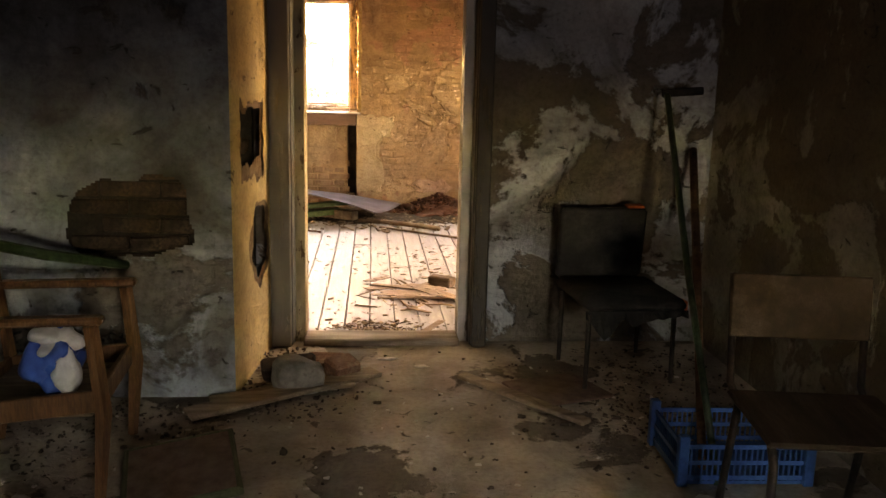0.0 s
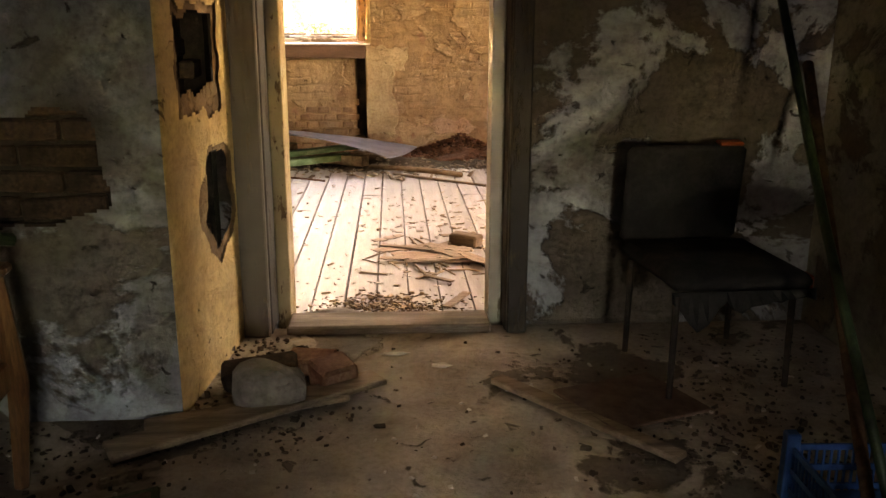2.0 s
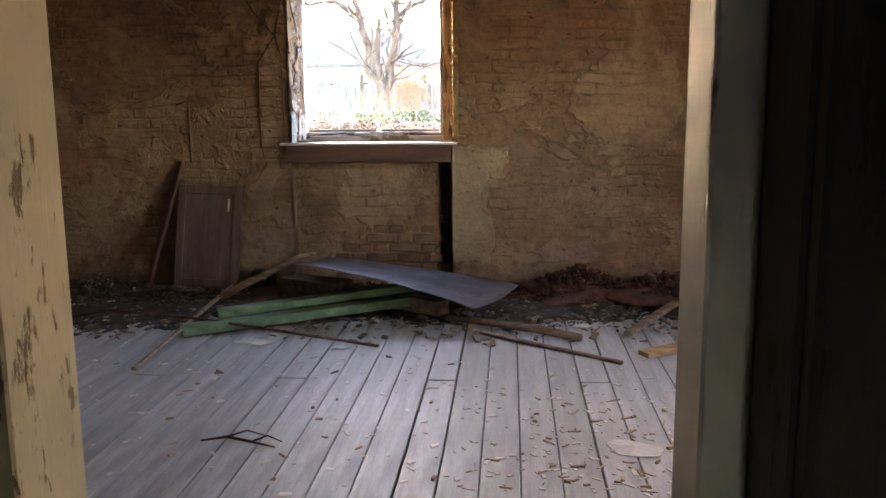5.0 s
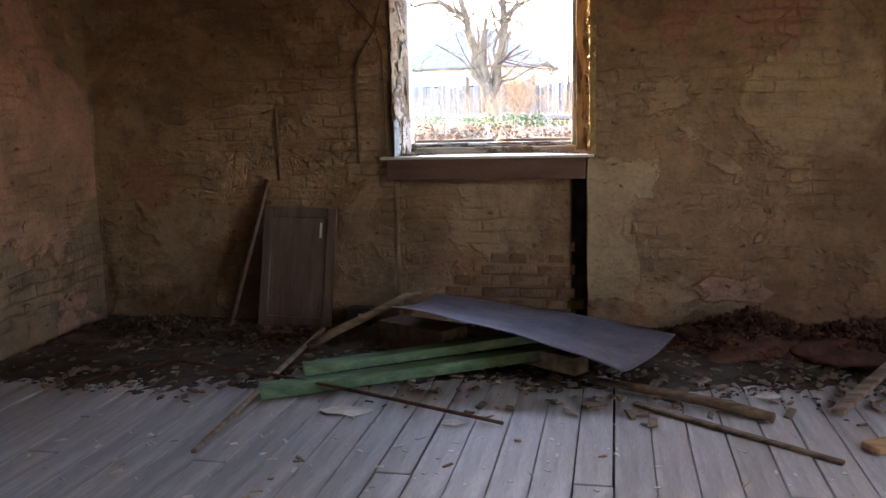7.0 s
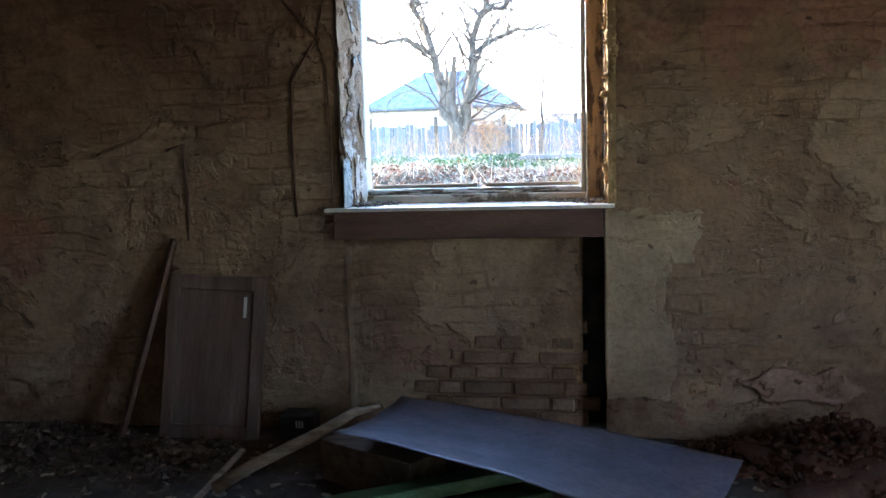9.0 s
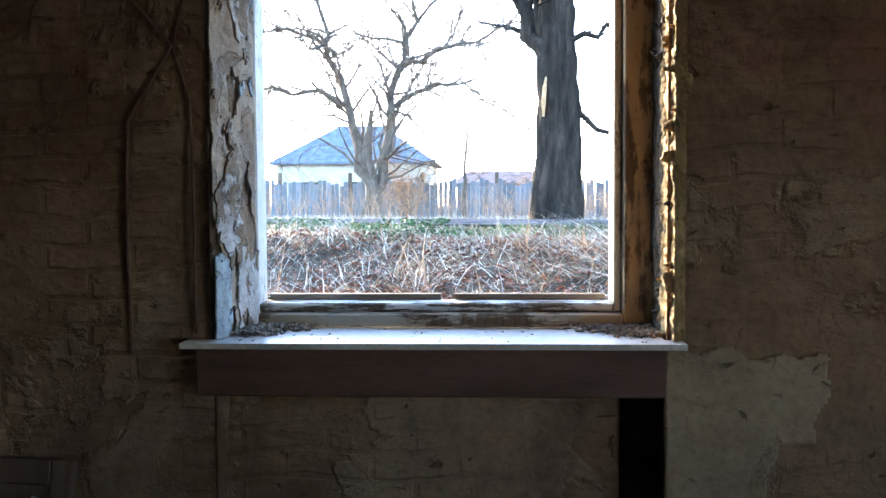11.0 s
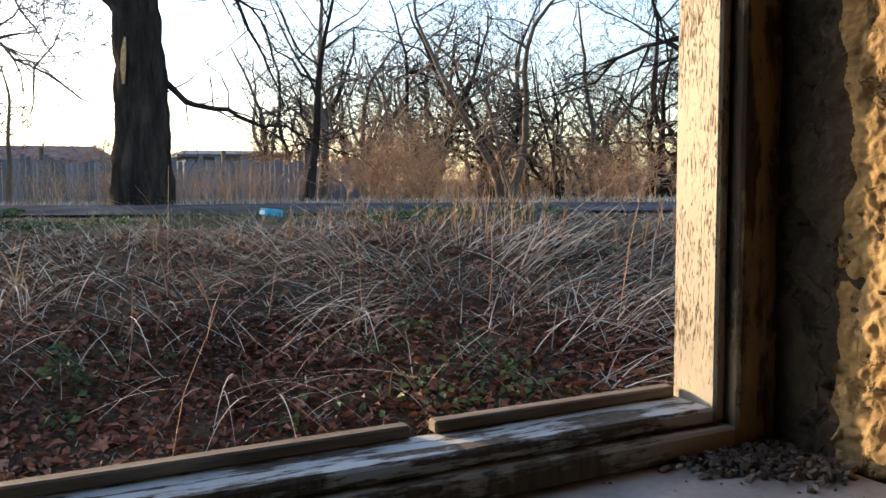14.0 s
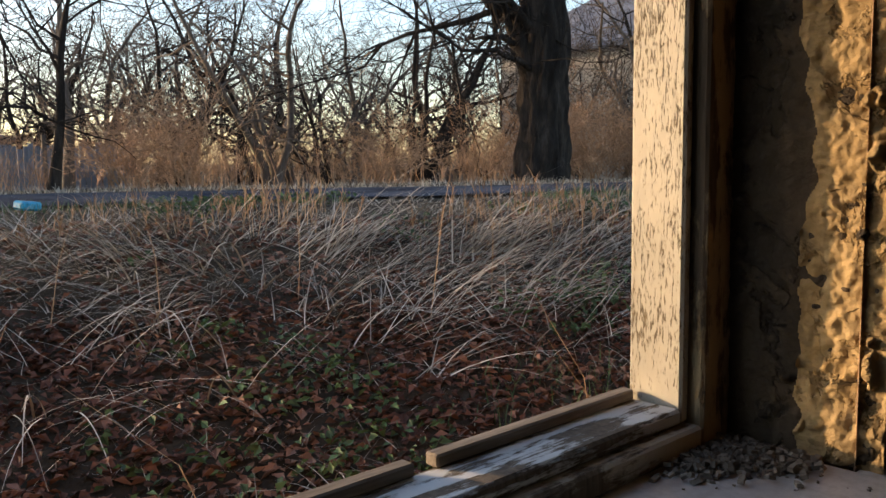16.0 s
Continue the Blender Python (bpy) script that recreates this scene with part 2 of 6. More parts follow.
M["rail_white"] = flaked("weathered_rail_paint", (0.62, 0.63, 0.62), (0.17, 0.135, 0.10), 0.50, (5, 40, 40))
M["casing"] = flaked("weathered_brown_casing", (0.36, 0.26, 0.14), (0.14, 0.10, 0.065), 0.5, (12, 12, 2))
M["casing_h"] = flaked("weathered_brown_rail", (0.46, 0.40, 0.31), (0.16, 0.12, 0.08), 0.47, (2, 14, 14))
M["sill"] = simple("enamelled_sill", (0.34, 0.30, 0.27), (0.56, 0.52, 0.49), (0.68, 0.65, 0.62), 2.2, 0.38, 60, strength=0.12, distance=0.003, spec=0.5)
M["fascia"] = simple("brown_sill_apron", (0.06, 0.032, 0.024), (0.115, 0.062, 0.045), (0.16, 0.09, 0.065), 3, 0.6, 40, (0.5, 3, 3))
# ---- building blocks ----
def box(bm, x0, x1, y0, y1, z0, z1, bevel=0.0, m=None):
    """A box in bm, its edges bevelled if asked."""
    vs = [bm.verts.new(p) for p in ((x0, y0, z0), (x1, y0, z0), (x1, y1, z0), (x0, y1, z0), (x0, y0, z1), (x1, y0, z1), (x1, y1, z1), (x0, y1, z1))]
    fs = [bm.faces.new([vs[i] for i in q]) for q in ((3, 2, 1, 0), (4, 5, 6, 7), (0, 1, 5, 4), (1, 2, 6, 5), (2, 3, 7, 6), (3, 0, 4, 7))]
    if bevel:
        es = list({e for f in fs for e in f.edges})
        out = bmesh.ops.bevel(bm, geom=es, offset=bevel, segments=1, affect="EDGES")
        vs = list({v for f in out["faces"] for v in f.verts} | {v for v in vs if v.is_valid})
    if m is not None:
        bmesh.ops.transform(bm, matrix=m, verts=vs)
    return vs


def tube(bm, pts, radii, seg=8, cap=True):
    """A round bar along pts with a radius at each."""
    rings = []
    pts = [Vector(p) for p in pts]
    for i, p in enumerate(pts):
        d = (pts[min(i + 1, len(pts) - 1)] - pts[max(i - 1, 0)]).normalized()
        u = d.orthogonal().normalized() if i == 0 else (u - d * u.dot(d)).normalized()
        v = d.cross(u)
        r = radii[i] if isinstance(radii, (list, tuple)) else radii
        rings.append([bm.verts.new(p + (u * math.cos(a) + v * math.sin(a)) * r) for a in (2 * math.pi * k / seg for k in range(seg))])
    for a, b in zip(rings, rings[1:]):
        for k in range(seg):
            bm.faces.new((a[k], a[(k + 1) % seg], b[(k + 1) % seg], b[k]))
    if cap:
        bm.faces.new(rings[0][::-1])
        bm.faces.new(rings[-1])


def lump(bm, centre, size, rough=0.25, seed=0.0, sub=2, m=None):
    """An uneven stone or clod."""
    out = bmesh.ops.create_icosphere(bm, subdivisions=sub, radius=1.0)
    for v in out["verts"]:
        k = 1 + rough * noise.noise(v.co * 1.3 + Vector((seed, seed * 2.1, 3.7)))
        v.co = Vector(centre) + Vector([c * s * k for c, s in zip(v.co, size)])
    if m is not None:
        bmesh.ops.transform(bm, matrix=m, verts=out["verts"])


def mesh_from(name, bm, material, smooth=False):
    me = bpy.data.meshes.new(name)
    bm.to_mesh(me)
    bm.free()
    me.materials.append(material)
    if smooth:
        for p in me.polygons:
            p.use_smooth = True
    return me


def part(name, bm, material, parent, label="", smooth=False):
    ob = new(name, mesh_from(name, bm, material, smooth))
    ob.parent = parent
    return tagged(ob, label) if label else ob


def solid(name, bm, material, label="", category="", group="", kind="", smooth=False, at=None):
    """A thing that is one mesh."""
    ob = new(name, mesh_from(name, bm, material, smooth))
    if at is not None:
        ob.matrix_world = at
    return tagged(ob, label, category, group, kind)


def thing(name, label, category, at, group="", kind=""):
    """An Empty at a thing's base, to hold its parts."""
    ob = new(name)
    ob.empty_display_size = 0.1
    ob.matrix_world = at
    return tagged(ob, label, category, group, kind)


def boxes(name, material, rows, label="", category="", kind="structure", bevel=0.0):
    bm = bmesh.new()
    for r in rows:
        box(bm, *r, bevel=bevel)
    return solid(name, bm, material, label, category, kind=kind)


def rough_face(bm, origin, u, v, w, h, nu, nv, depth, seed, hole=None, freq=2.1):
    """A sheet of uneven plaster, w by h, along u and v, its relief along their normal."""
    o, u, v = Vector(origin), Vector(u), Vector(v)
    n = u.cross(v)
    grid = {}
    for i in range(nu + 1):
        for j in range(nv + 1):
            p = o + u * (w * i / nu) + v * (h * j / nv)
            k = noise.fractal(p * freq + Vector((seed, 0, seed)), 1.0, 2.0, 5) * depth + noise.noise(p * 0.8 + Vector((seed, 1, 0))) * depth
            edge = min(i, nu - i, j, nv - j) == 0
            grid[i, j] = bm.verts.new(p + n * (0.0 if edge else k))
    for i in range(nu):
        for j in range(nv):
            if hole and hole(o + u * (w * (i + 0.5) / nu) + v * (h * (j + 0.5) / nv)):
                continue
            bm.faces.new((grid[i, j], grid[i + 1, j], grid[i + 1, j + 1], grid[i, j + 1]))


# ---- the plan ----
X_L1, X_R1, Y_B1 = -2.7, 1.755, -1.7      # first room
Y_BLOCK, X_BLOCK = 3.75, -0.605           # thick wall beside the doorway
Y_D0, Y_D1 = 4.55, 4.75                   # wall with the doorway
D_L, D_R, D_TOP = -0.373, 0.443, 2.02      # doorway, clear
X_L2, X_R2 = -3.63, 3.1                   # second room
Y_W0, Y_W1 = 10.225, 10.595                # wall with the window
N_L, N_R = -1.43, -0.205                  # window recess
G_L, G_R, G_B, G_T = -1.392, -0.314, 1.085, 2.23
SILL = 1.0
F1, F2, CEIL = 0.0, -0.12, 2.95

floor_1 = boxes("floor_1", M["concrete"], [(X_L1 - 0.3, X_R1 + 0.3, Y_B1 - 0.3, 4.548, -0.28, F1)], "dusty grey concrete screed floor with dirt and stains", "floor")
floor_2 = boxes("floor_2", M["dark_void"], [(X_L2 - 0.1, X_R2 + 0.1, 4.549, Y_W0 + 0.3, -0.28, F2 - 0.028)], "grey worn floorboards strewn with plaster and splinters", "floor")
ceiling_1 = boxes("ceiling_1", M["ceiling"], [(X_L1 - 0.3, X_R1 + 0.3, Y_B1 - 0.3, Y_D0, CEIL, CEIL + 0.2)], "stained plaster ceiling", "ceiling")
ceiling_2 = boxes("ceiling_2", M["ceiling"], [(X_L2 - 0.3, X_R2 + 0.3, Y_D0 + 0.003, Y_W1, CEIL, CEIL + 0.2)], "stained plaster ceiling", "ceiling")
# first room: back wall with a window opening, side walls
wall_back = boxes("wall_back", M["wall_grey"], [
    (X_L1 - 0.3, 0.5, Y_B1 - 0.4, Y_B1, -0.28, CEIL), (1.1, X_R1 + 0.3, Y_B1 - 0.4, Y_B1, -0.28, CEIL),
    (0.5, 1.1, Y_B1 - 0.4, Y_B1, -0.28, 0.9), (0.5, 1.1, Y_B1 - 0.4, Y_B1, 1.5, CEIL)], "whitewashed plaster wall with an open window hole", "wall")
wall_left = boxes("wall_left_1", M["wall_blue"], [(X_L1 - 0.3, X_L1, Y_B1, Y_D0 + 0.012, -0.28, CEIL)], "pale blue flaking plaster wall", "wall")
bm = bmesh.new()
box(bm, X_R1 + 0.02, X_R1 + 0.3, Y_B1, Y_D0, -0.28, CEIL)
rough_face(bm, (X_R1, Y_D0, 0), (0, -1, 0), (0, 0, 1), Y_D0 - Y_B1, CEIL, 120, 60, 0.012, 4.0)
wall_right_1 = solid("wall_right_1", bm, M["wall_olive"], "damp olive and grey flaking plaster wall", "wall", kind="structure", smooth=True)
# thick block left of the doorway, with two broken holes in its reveal and a bare brick patch
def in_patch(p):
    d = math.hypot((p.x + 1.0) / 0.26, (p.z - 0.78) / 0.18)
    return d + 0.35 * noise.noise(p * 7) < 1.0
def in_hole_1(p, grown=0.0):
    return 3.92 - grown < p.y - 0.02 * noise.noise(p * 14) < 4.30 + grown + 0.05 * noise.noise(p * 11) and 0.985 - 2 * grown < p.z + 0.04 * noise.noise(p * 12) < 1.22 + grown
def in_hole_2(p, grown=0.0):
    d = math.hypot((p.y - 4.26) / 0.14, (p.z - 0.60) / 0.16)
    return d + 0.5 * noise.noise(p * 9) < 1.0 + grown * 9
bm = bmesh.new()
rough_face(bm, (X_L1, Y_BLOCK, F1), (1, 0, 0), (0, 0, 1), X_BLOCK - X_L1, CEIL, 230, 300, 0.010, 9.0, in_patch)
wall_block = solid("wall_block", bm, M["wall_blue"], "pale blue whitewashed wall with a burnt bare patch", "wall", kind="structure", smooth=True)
bm = bmesh.new()
rough_face(bm, (X_BLOCK, Y_BLOCK, F1), Vector((0.075, 0.72, 0)).normalized(), (0, 0, 1), 0.735, CEIL, 95, 330, 0.008, 2.0, lambda p: in_hole_1(p, 0.035) or in_hole_2(p, 0.035))
wall_reveal = solid("wall_reveal", bm, M["yellow_reveal"], "ochre yellow plaster reveal with two broken holes", "wall", kind="structure", smooth=True)
bm = bmesh.new()
rough_face(bm, (X_BLOCK - 0.009, Y_BLOCK + 0.003, F1), Vector((0.075, 0.72, 0)).normalized(), (0, 0, 1), 0.735, CEIL, 95, 330, 0.008, 2.0, lambda p: in_hole_1(p) or in_hole_2(p))
solid("wall_undercoat", bm, M["undercoat"], "brown clay undercoat showing at the broken edges", "wall", kind="structure", smooth=True)
# core coloured near-black so that the holes look dark inside
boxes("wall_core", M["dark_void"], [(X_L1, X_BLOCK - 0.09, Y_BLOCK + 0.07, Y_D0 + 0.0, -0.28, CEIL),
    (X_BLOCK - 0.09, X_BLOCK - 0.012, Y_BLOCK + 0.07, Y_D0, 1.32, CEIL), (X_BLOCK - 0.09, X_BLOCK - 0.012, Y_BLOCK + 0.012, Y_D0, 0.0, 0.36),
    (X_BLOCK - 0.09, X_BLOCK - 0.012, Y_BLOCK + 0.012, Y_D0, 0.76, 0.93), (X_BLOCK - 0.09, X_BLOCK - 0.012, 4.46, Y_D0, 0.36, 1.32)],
    "near-black masonry in the voids behind the broken plaster", "wall")
# wall with the doorway
bm = bmesh.new()
FR = 0.135                                # width of the door casing
for r in ((X_L1, D_L - 0.06, Y_D0 + 0.012, Y_D1, -0.28, CEIL), (X_L2 - 0.3, X_L1, Y_D0 + 0.012, Y_D1, -0.28, CEIL), (D_R + 0.06, X_R2 + 0.3, Y_D0 + 0.012, Y_D1, -0.28, CEIL), (D_L - 0.06, D_R + 0.06, Y_D0 + 0.012, Y_D1, D_TOP + 0.06, CEIL)):
    box(bm, *r)
rough_face(bm, (D_R + FR, Y_D0, F1), (1, 0, 0), (0, 0, 1), X_R1 - D_R - FR, CEIL, 80, 150, 0.010, 6.0)
rough_face(bm, (X_BLOCK, Y_D0, D_TOP + 0.12), (1, 0, 0), (0, 0, 1), D_R + FR - X_BLOCK, CEIL - D_TOP - 0.12, 40, 30, 0.008, 6.0)
wall_door = solid("wall_door", bm, M["wall_grey"], "damp whitewashed wall with brown bare patches", "wall", kind="structure", smooth=False)
# second room: side walls, window wall with its recess
bm = bmesh.new()
box(bm, X_L2 - 0.3, X_L2 - 0.02, Y_D1, Y_W1, -0.28, CEIL)
rough_face(bm, (X_L2, Y_D1, F2), (0, 1, 0), (0, 0, 1), Y_W0 - Y_D1, CEIL - F2, 110, 60, 0.014, 3.0)
wall_left_2 = solid("wall_left_2", bm, M["wall_pink"], "faded pink plaster wall, bare in patches", "wall", kind="structure", smooth=True)
wall_right_2 = boxes("wall_right_2", M["wall_tan"], [
    (X_R2, X_R2 + 0.3, Y_D1, 6.25, -0.28, CEIL), (X_R2, X_R2 + 0.3, 7.55, Y_W1, -0.28, CEIL),
    (X_R2, X_R2 + 0.3, 6.25, 7.55, -0.28, 0.95), (X_R2, X_R2 + 0.3, 6.25, 7.55, 2.25, CEIL)], "limewashed plaster wall with an open window hole", "wall")
bm = bmesh.new()
rough_face(bm, (X_L2, Y_W0, F2), (1, 0, 0), (0, 0, 1), N_L - 0.024 - X_L2, CEIL - F2, 110, 150, 0.016, 1.0)
rough_face(bm, (N_R, Y_W0, F2), (1, 0, 0), (0, 0, 1), X_R2 - N_R, CEIL - F2, 150, 150, 0.016, 1.0)
rough_face(bm, (N_L, Y_W0, 2.32), (1, 0, 0), (0, 0, 1), N_R - N_L, CEIL - 2.32, 50, 25, 0.012, 1.0)
box(bm, X_L2 - 0.02, N_L - 0.05, Y_W0 + 0.03, Y_W1, -0.28, CEIL)
box(bm, N_R + 0.05, X_R2 + 0.02, Y_W0 + 0.03, Y_W1, -0.28, CEIL)
box(bm, N_L - 0.05, N_R + 0.05, Y_W0 + 0.03, Y_W1, 2.36, CEIL)
box(bm, N_L - 0.05, N_R + 0.05, 10.53, Y_W1, -0.28, 0.99)
wall_window = solid("wall_window", bm, M["wall_tan"], "tan limewashed brick wall with peeling plaster and cracks", "wall", kind="structure", smooth=False)
def off_coat(p):
    edge = 0.10 + 0.07 * noise.noise(Vector((0, 1, p.z * 2.6))) + 0.025 * noise.noise(Vector((0, 5, p.z * 11))) + (0.10 if p.z > 0.72 else 0.0) - 0.08 * max(0, 0.25 - p.z)
    return p.x > edge or p.z > 0.96 + 0.08 * noise.noise(Vector((p.x * 9, 0, 2))) or p.z < 0.08 + 0.05 * noise.noise(Vector((p.x * 9, 0, 7)))
def off_pink(p):
    return math.hypot((p.x - 0.68) / 0.26, (p.z - 0.15) / 0.085) + 0.55 * noise.noise(Vector((p.x * 8, 3, p.z * 8))) > 0.95
for nm, mt, hole, row, lab in (("plaster_coat", "wall_light", off_coat, (N_R + 0.004, 0.55, 0.02, 1.1), "pale plaster coat left beside the window"), ("plaster_remnant", "pink_patch", off_pink, (0.3, 0.8, 0.0, 0.35), "pink plaster remnant above the rubble")):
    bm = bmesh.new()
    rough_face(bm, (row[0], Y_W0 - 0.013, row[2]), (1, 0, 0), (0, 0, 1), row[1], row[3], int(row[1] * 110), int(row[3] * 110), 0.016, 1.0, hole)
    ob = solid(nm, bm, M[mt], lab, "wall", kind="structure", smooth=True)
    mod = ob.modifiers.new("thick", "SOLIDIFY")
    mod.thickness, mod.offset = 0.014, -1
bm = bmesh.new()
rough_face(bm, (-1.52, 10.34, F2), (1, 0, 0), (0, 0, 1), 1.205, SILL - 0.03 - F2, 110, 100, 0.016, 5.0)
rough_face(bm, (-0.315, 10.34, F2), (0, 1, 0), (0, 0, 1), 0.15, SILL - 0.03 - F2, 10, 60, 0.008, 5.0)
recess_back = solid("wall_recess", bm, M["wall_tan"], "limewashed brick recess under the window sill", "wall", kind="structure", smooth=True)
bm = bmesh.new()
rough_face(bm, (N_L - 0.019, 10.50, F2), (0, -1, 0), (0, 0, 1), 0.28, SILL - F2, 20, 60, 0.012, 8.5)
solid("recess_sides", bm, M["wall_tan"], "limewashed sides of the window recess", "wall", kind="structure", smooth=True)
# right side of the recess: a narrow chase in the darkest brick colour
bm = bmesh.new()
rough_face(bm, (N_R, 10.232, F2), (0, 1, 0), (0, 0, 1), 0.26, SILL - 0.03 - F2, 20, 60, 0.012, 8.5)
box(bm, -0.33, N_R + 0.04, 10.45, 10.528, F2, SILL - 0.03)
solid("wall_chase", bm, M["dark_brick"], "deep dark chase in the brickwork beside the recess", "wall", kind="structure", smooth=True)
# recess sides: peeling white on one side, sandy mortar in the sun on the other
bm = bmesh.new()
splay = Vector((0.05, 0.245, 0)).normalized()
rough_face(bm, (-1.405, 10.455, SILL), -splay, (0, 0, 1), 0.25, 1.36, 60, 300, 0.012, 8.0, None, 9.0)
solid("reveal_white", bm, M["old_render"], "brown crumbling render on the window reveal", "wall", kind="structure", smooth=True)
def layer_lost(cover, seed):
    def lost(p):
        return noise.fractal(Vector((p.y * 6 + seed, seed, p.z * 2.8)), 0.9, 2.0, 6) + 0.55 * noise.noise(Vector((p.y * 3, seed, p.z * 2.1))) < cover
    return lost
nrm = Vector((splay.y, -splay.x, 0))
for lift, cover, seed, mt, lab in ((0.007, -0.3, 2.0, "cream_coat", "cream plaster coat, broken at the edges"), (0.013, 0.1, 9.0, "white_reveal", "grey-white paint skin peeling in sheets"), (0.012, 0.42, 31.0, "blue_coat", "remnant of pale blue paint")):
    bm = bmesh.new()
    rough_face(bm, Vector((-1.405, 10.455, SILL)) + nrm * lift, -splay, (0, 0, 1), 0.25, 1.36, 75, 400, 0.010, 8.0, layer_lost(cover, seed), 9.0)
    ob = solid("plaster_coat", bm, M[mt], lab, "wall", kind="structure", smooth=True)
    mod = ob.modifiers.new("thick", "SOLIDIFY")
    mod.thickness, mod.offset = 0.005, -1
def pitted(bm, origin, u, w, h, nu, nv, seed, depth, hole=None):
    """Rough mortar with open pits and crumbling lumps."""
    o, u = Vector(origin), Vector(u).normalized()
    n = u.cross(Vector((0, 0, 1)))
    grid = {}
    for i in range(nu + 1):
        for j in range(nv + 1):
            p = o + u * (w * i / nu) + Vector((0, 0, h * j / nv))
            q = p + Vector((seed, 0, seed))
            k = depth * (0.5 * noise.noise(q * 5) + 0.55 * noise.noise(q * 17) + 0.5 * noise.noise(q * 45) + 0.3 * noise.noise(q * 95))
            hole_k = noise.noise(q * Vector((26, 26, 20))) + 0.35 * noise.noise(q * 60) + 0.5 * noise.noise(q * 4 + Vector((7, 0, 0)))
            k -= depth * 2.2 * min(1.0, max(0.0, (hole_k - 0.52) * 5))
            grid[i, j] = bm.verts.new(p + n * (0.0 if i in (0, nu) else k))
    for i in range(nu):
        for j in range(nv):
            if not (hole and hole(o + u * (w * (i + 0.5) / nu) + Vector((0, 0, h * (j + 0.5) / nv)))):
                bm.faces.new((grid[i, j], grid[i + 1, j], grid[i + 1, j + 1], grid[i, j + 1]))
# the sandy face stops at a ragged line near the casing's shadow edge
def past_sun_edge(p):
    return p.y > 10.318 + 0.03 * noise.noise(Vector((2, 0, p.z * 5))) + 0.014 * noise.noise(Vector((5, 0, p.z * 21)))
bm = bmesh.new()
pitted(bm, (N_R + 0.012, 10.188, SILL), (-0.02, 0.26, 0), 0.262, 1.36, 110, 560, 12.0, 0.012, past_sun_edge)
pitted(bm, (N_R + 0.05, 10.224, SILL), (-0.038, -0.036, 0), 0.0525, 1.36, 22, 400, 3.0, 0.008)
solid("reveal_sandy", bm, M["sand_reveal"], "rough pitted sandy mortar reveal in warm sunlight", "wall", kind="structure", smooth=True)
# dark strip behind it paints the casing's shadow on the reveal
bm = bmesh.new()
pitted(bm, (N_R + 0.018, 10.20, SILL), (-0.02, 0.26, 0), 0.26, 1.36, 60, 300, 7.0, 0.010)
solid("reveal_mortar", bm, M["shaded_mortar"], "dark mortar beside the window casing, its shade in the colour", "wall", kind="structure", smooth=True)
boxes("trim_head", M["white_reveal"], [(N_L, N_R, Y_W0 + 0.004, 10.47, 2.30, 2.36)], "plastered window head", "wall")

# ---- door frame ----
door_1 = thing("door_1", "worn grey-brown wooden door frame without a door", "door frame", pose(0, 4.5, 0), kind="structure")
y0 = 4.45 - 4.5
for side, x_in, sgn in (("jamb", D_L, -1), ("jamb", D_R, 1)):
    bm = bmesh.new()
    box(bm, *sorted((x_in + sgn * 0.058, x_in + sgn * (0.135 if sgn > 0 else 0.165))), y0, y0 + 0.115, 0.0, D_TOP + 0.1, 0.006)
    # right casing and both stops are coloured dark for the shade there
    part("casing", bm, M["door_frame"] if sgn < 0 else M["door_frame_shaded"], door_1)
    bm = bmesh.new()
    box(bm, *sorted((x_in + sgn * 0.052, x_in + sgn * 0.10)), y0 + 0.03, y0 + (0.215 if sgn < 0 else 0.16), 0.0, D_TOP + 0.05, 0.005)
    part("stop", bm, M["door_frame_shaded"], door_1)
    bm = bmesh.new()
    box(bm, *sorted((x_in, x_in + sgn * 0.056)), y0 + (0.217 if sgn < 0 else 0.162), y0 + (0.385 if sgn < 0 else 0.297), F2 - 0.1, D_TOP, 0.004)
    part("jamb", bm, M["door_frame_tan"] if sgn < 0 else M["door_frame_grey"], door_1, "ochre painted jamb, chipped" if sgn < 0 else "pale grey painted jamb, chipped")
bm = bmesh.new()
box(bm, D_L - 0.135, D_R + 0.135, y0 - 0.003, y0 + 0.112, D_TOP + 0.001, D_TOP + 0.12, 0.006)
part("head", bm, M["door_frame"], door_1)
bm = bmesh.new()
box(bm, D_L, D_R, y0 + 0.16, y0 + 0.297, D_TOP - 0.0, D_TOP + 0.058, 0.004)
part("head_lining", bm, M["door_frame_tan"], door_1)
bm = bmesh.new()
box(bm, D_L + 0.002, D_R - 0.002, y0 + 0.02, y0 + 0.20, F1 - 0.2, 0.033, 0.008)
part("threshold", bm, M["threshold"], door_1, "worn wooden threshold")

# ---- window ----
window_1 = thing("window_1", "glassless wooden window frame with flaking paint", "window", pose(0, 10.5, SILL), kind="structure")
def wpart(name, rows, mat, label="", bevel=0.005):
    bm = bmesh.new()
    for x0, x1, a, b, c, d in rows:
        box(bm, x0, x1, a - 10.5, b - 10.5, c - SILL, d - SILL, bevel)
    return part(name, bm, mat, window_1, label)
wpart("casing", [(N_L - 0.02, G_L - 0.028, 10.442, 10.56, SILL + 0.004, G_T + 0.09)], M["casing"])
wpart("casing", [(G_R + 0.026, N_R + 0.02, 10.442, 10.56, SILL + 0.004, G_T + 0.09)], M["casing"])
wpart("casing", [(G_L - 0.028, G_R + 0.026, 10.442, 10.56, G_T + 0.03, G_T + 0.09)], M["casing"])
wpart("bottom_casing", [(G_L - 0.026, G_R + 0.024, 10.44, 10.556, SILL + 0.003, SILL + 0.045)], M["casing_h"])
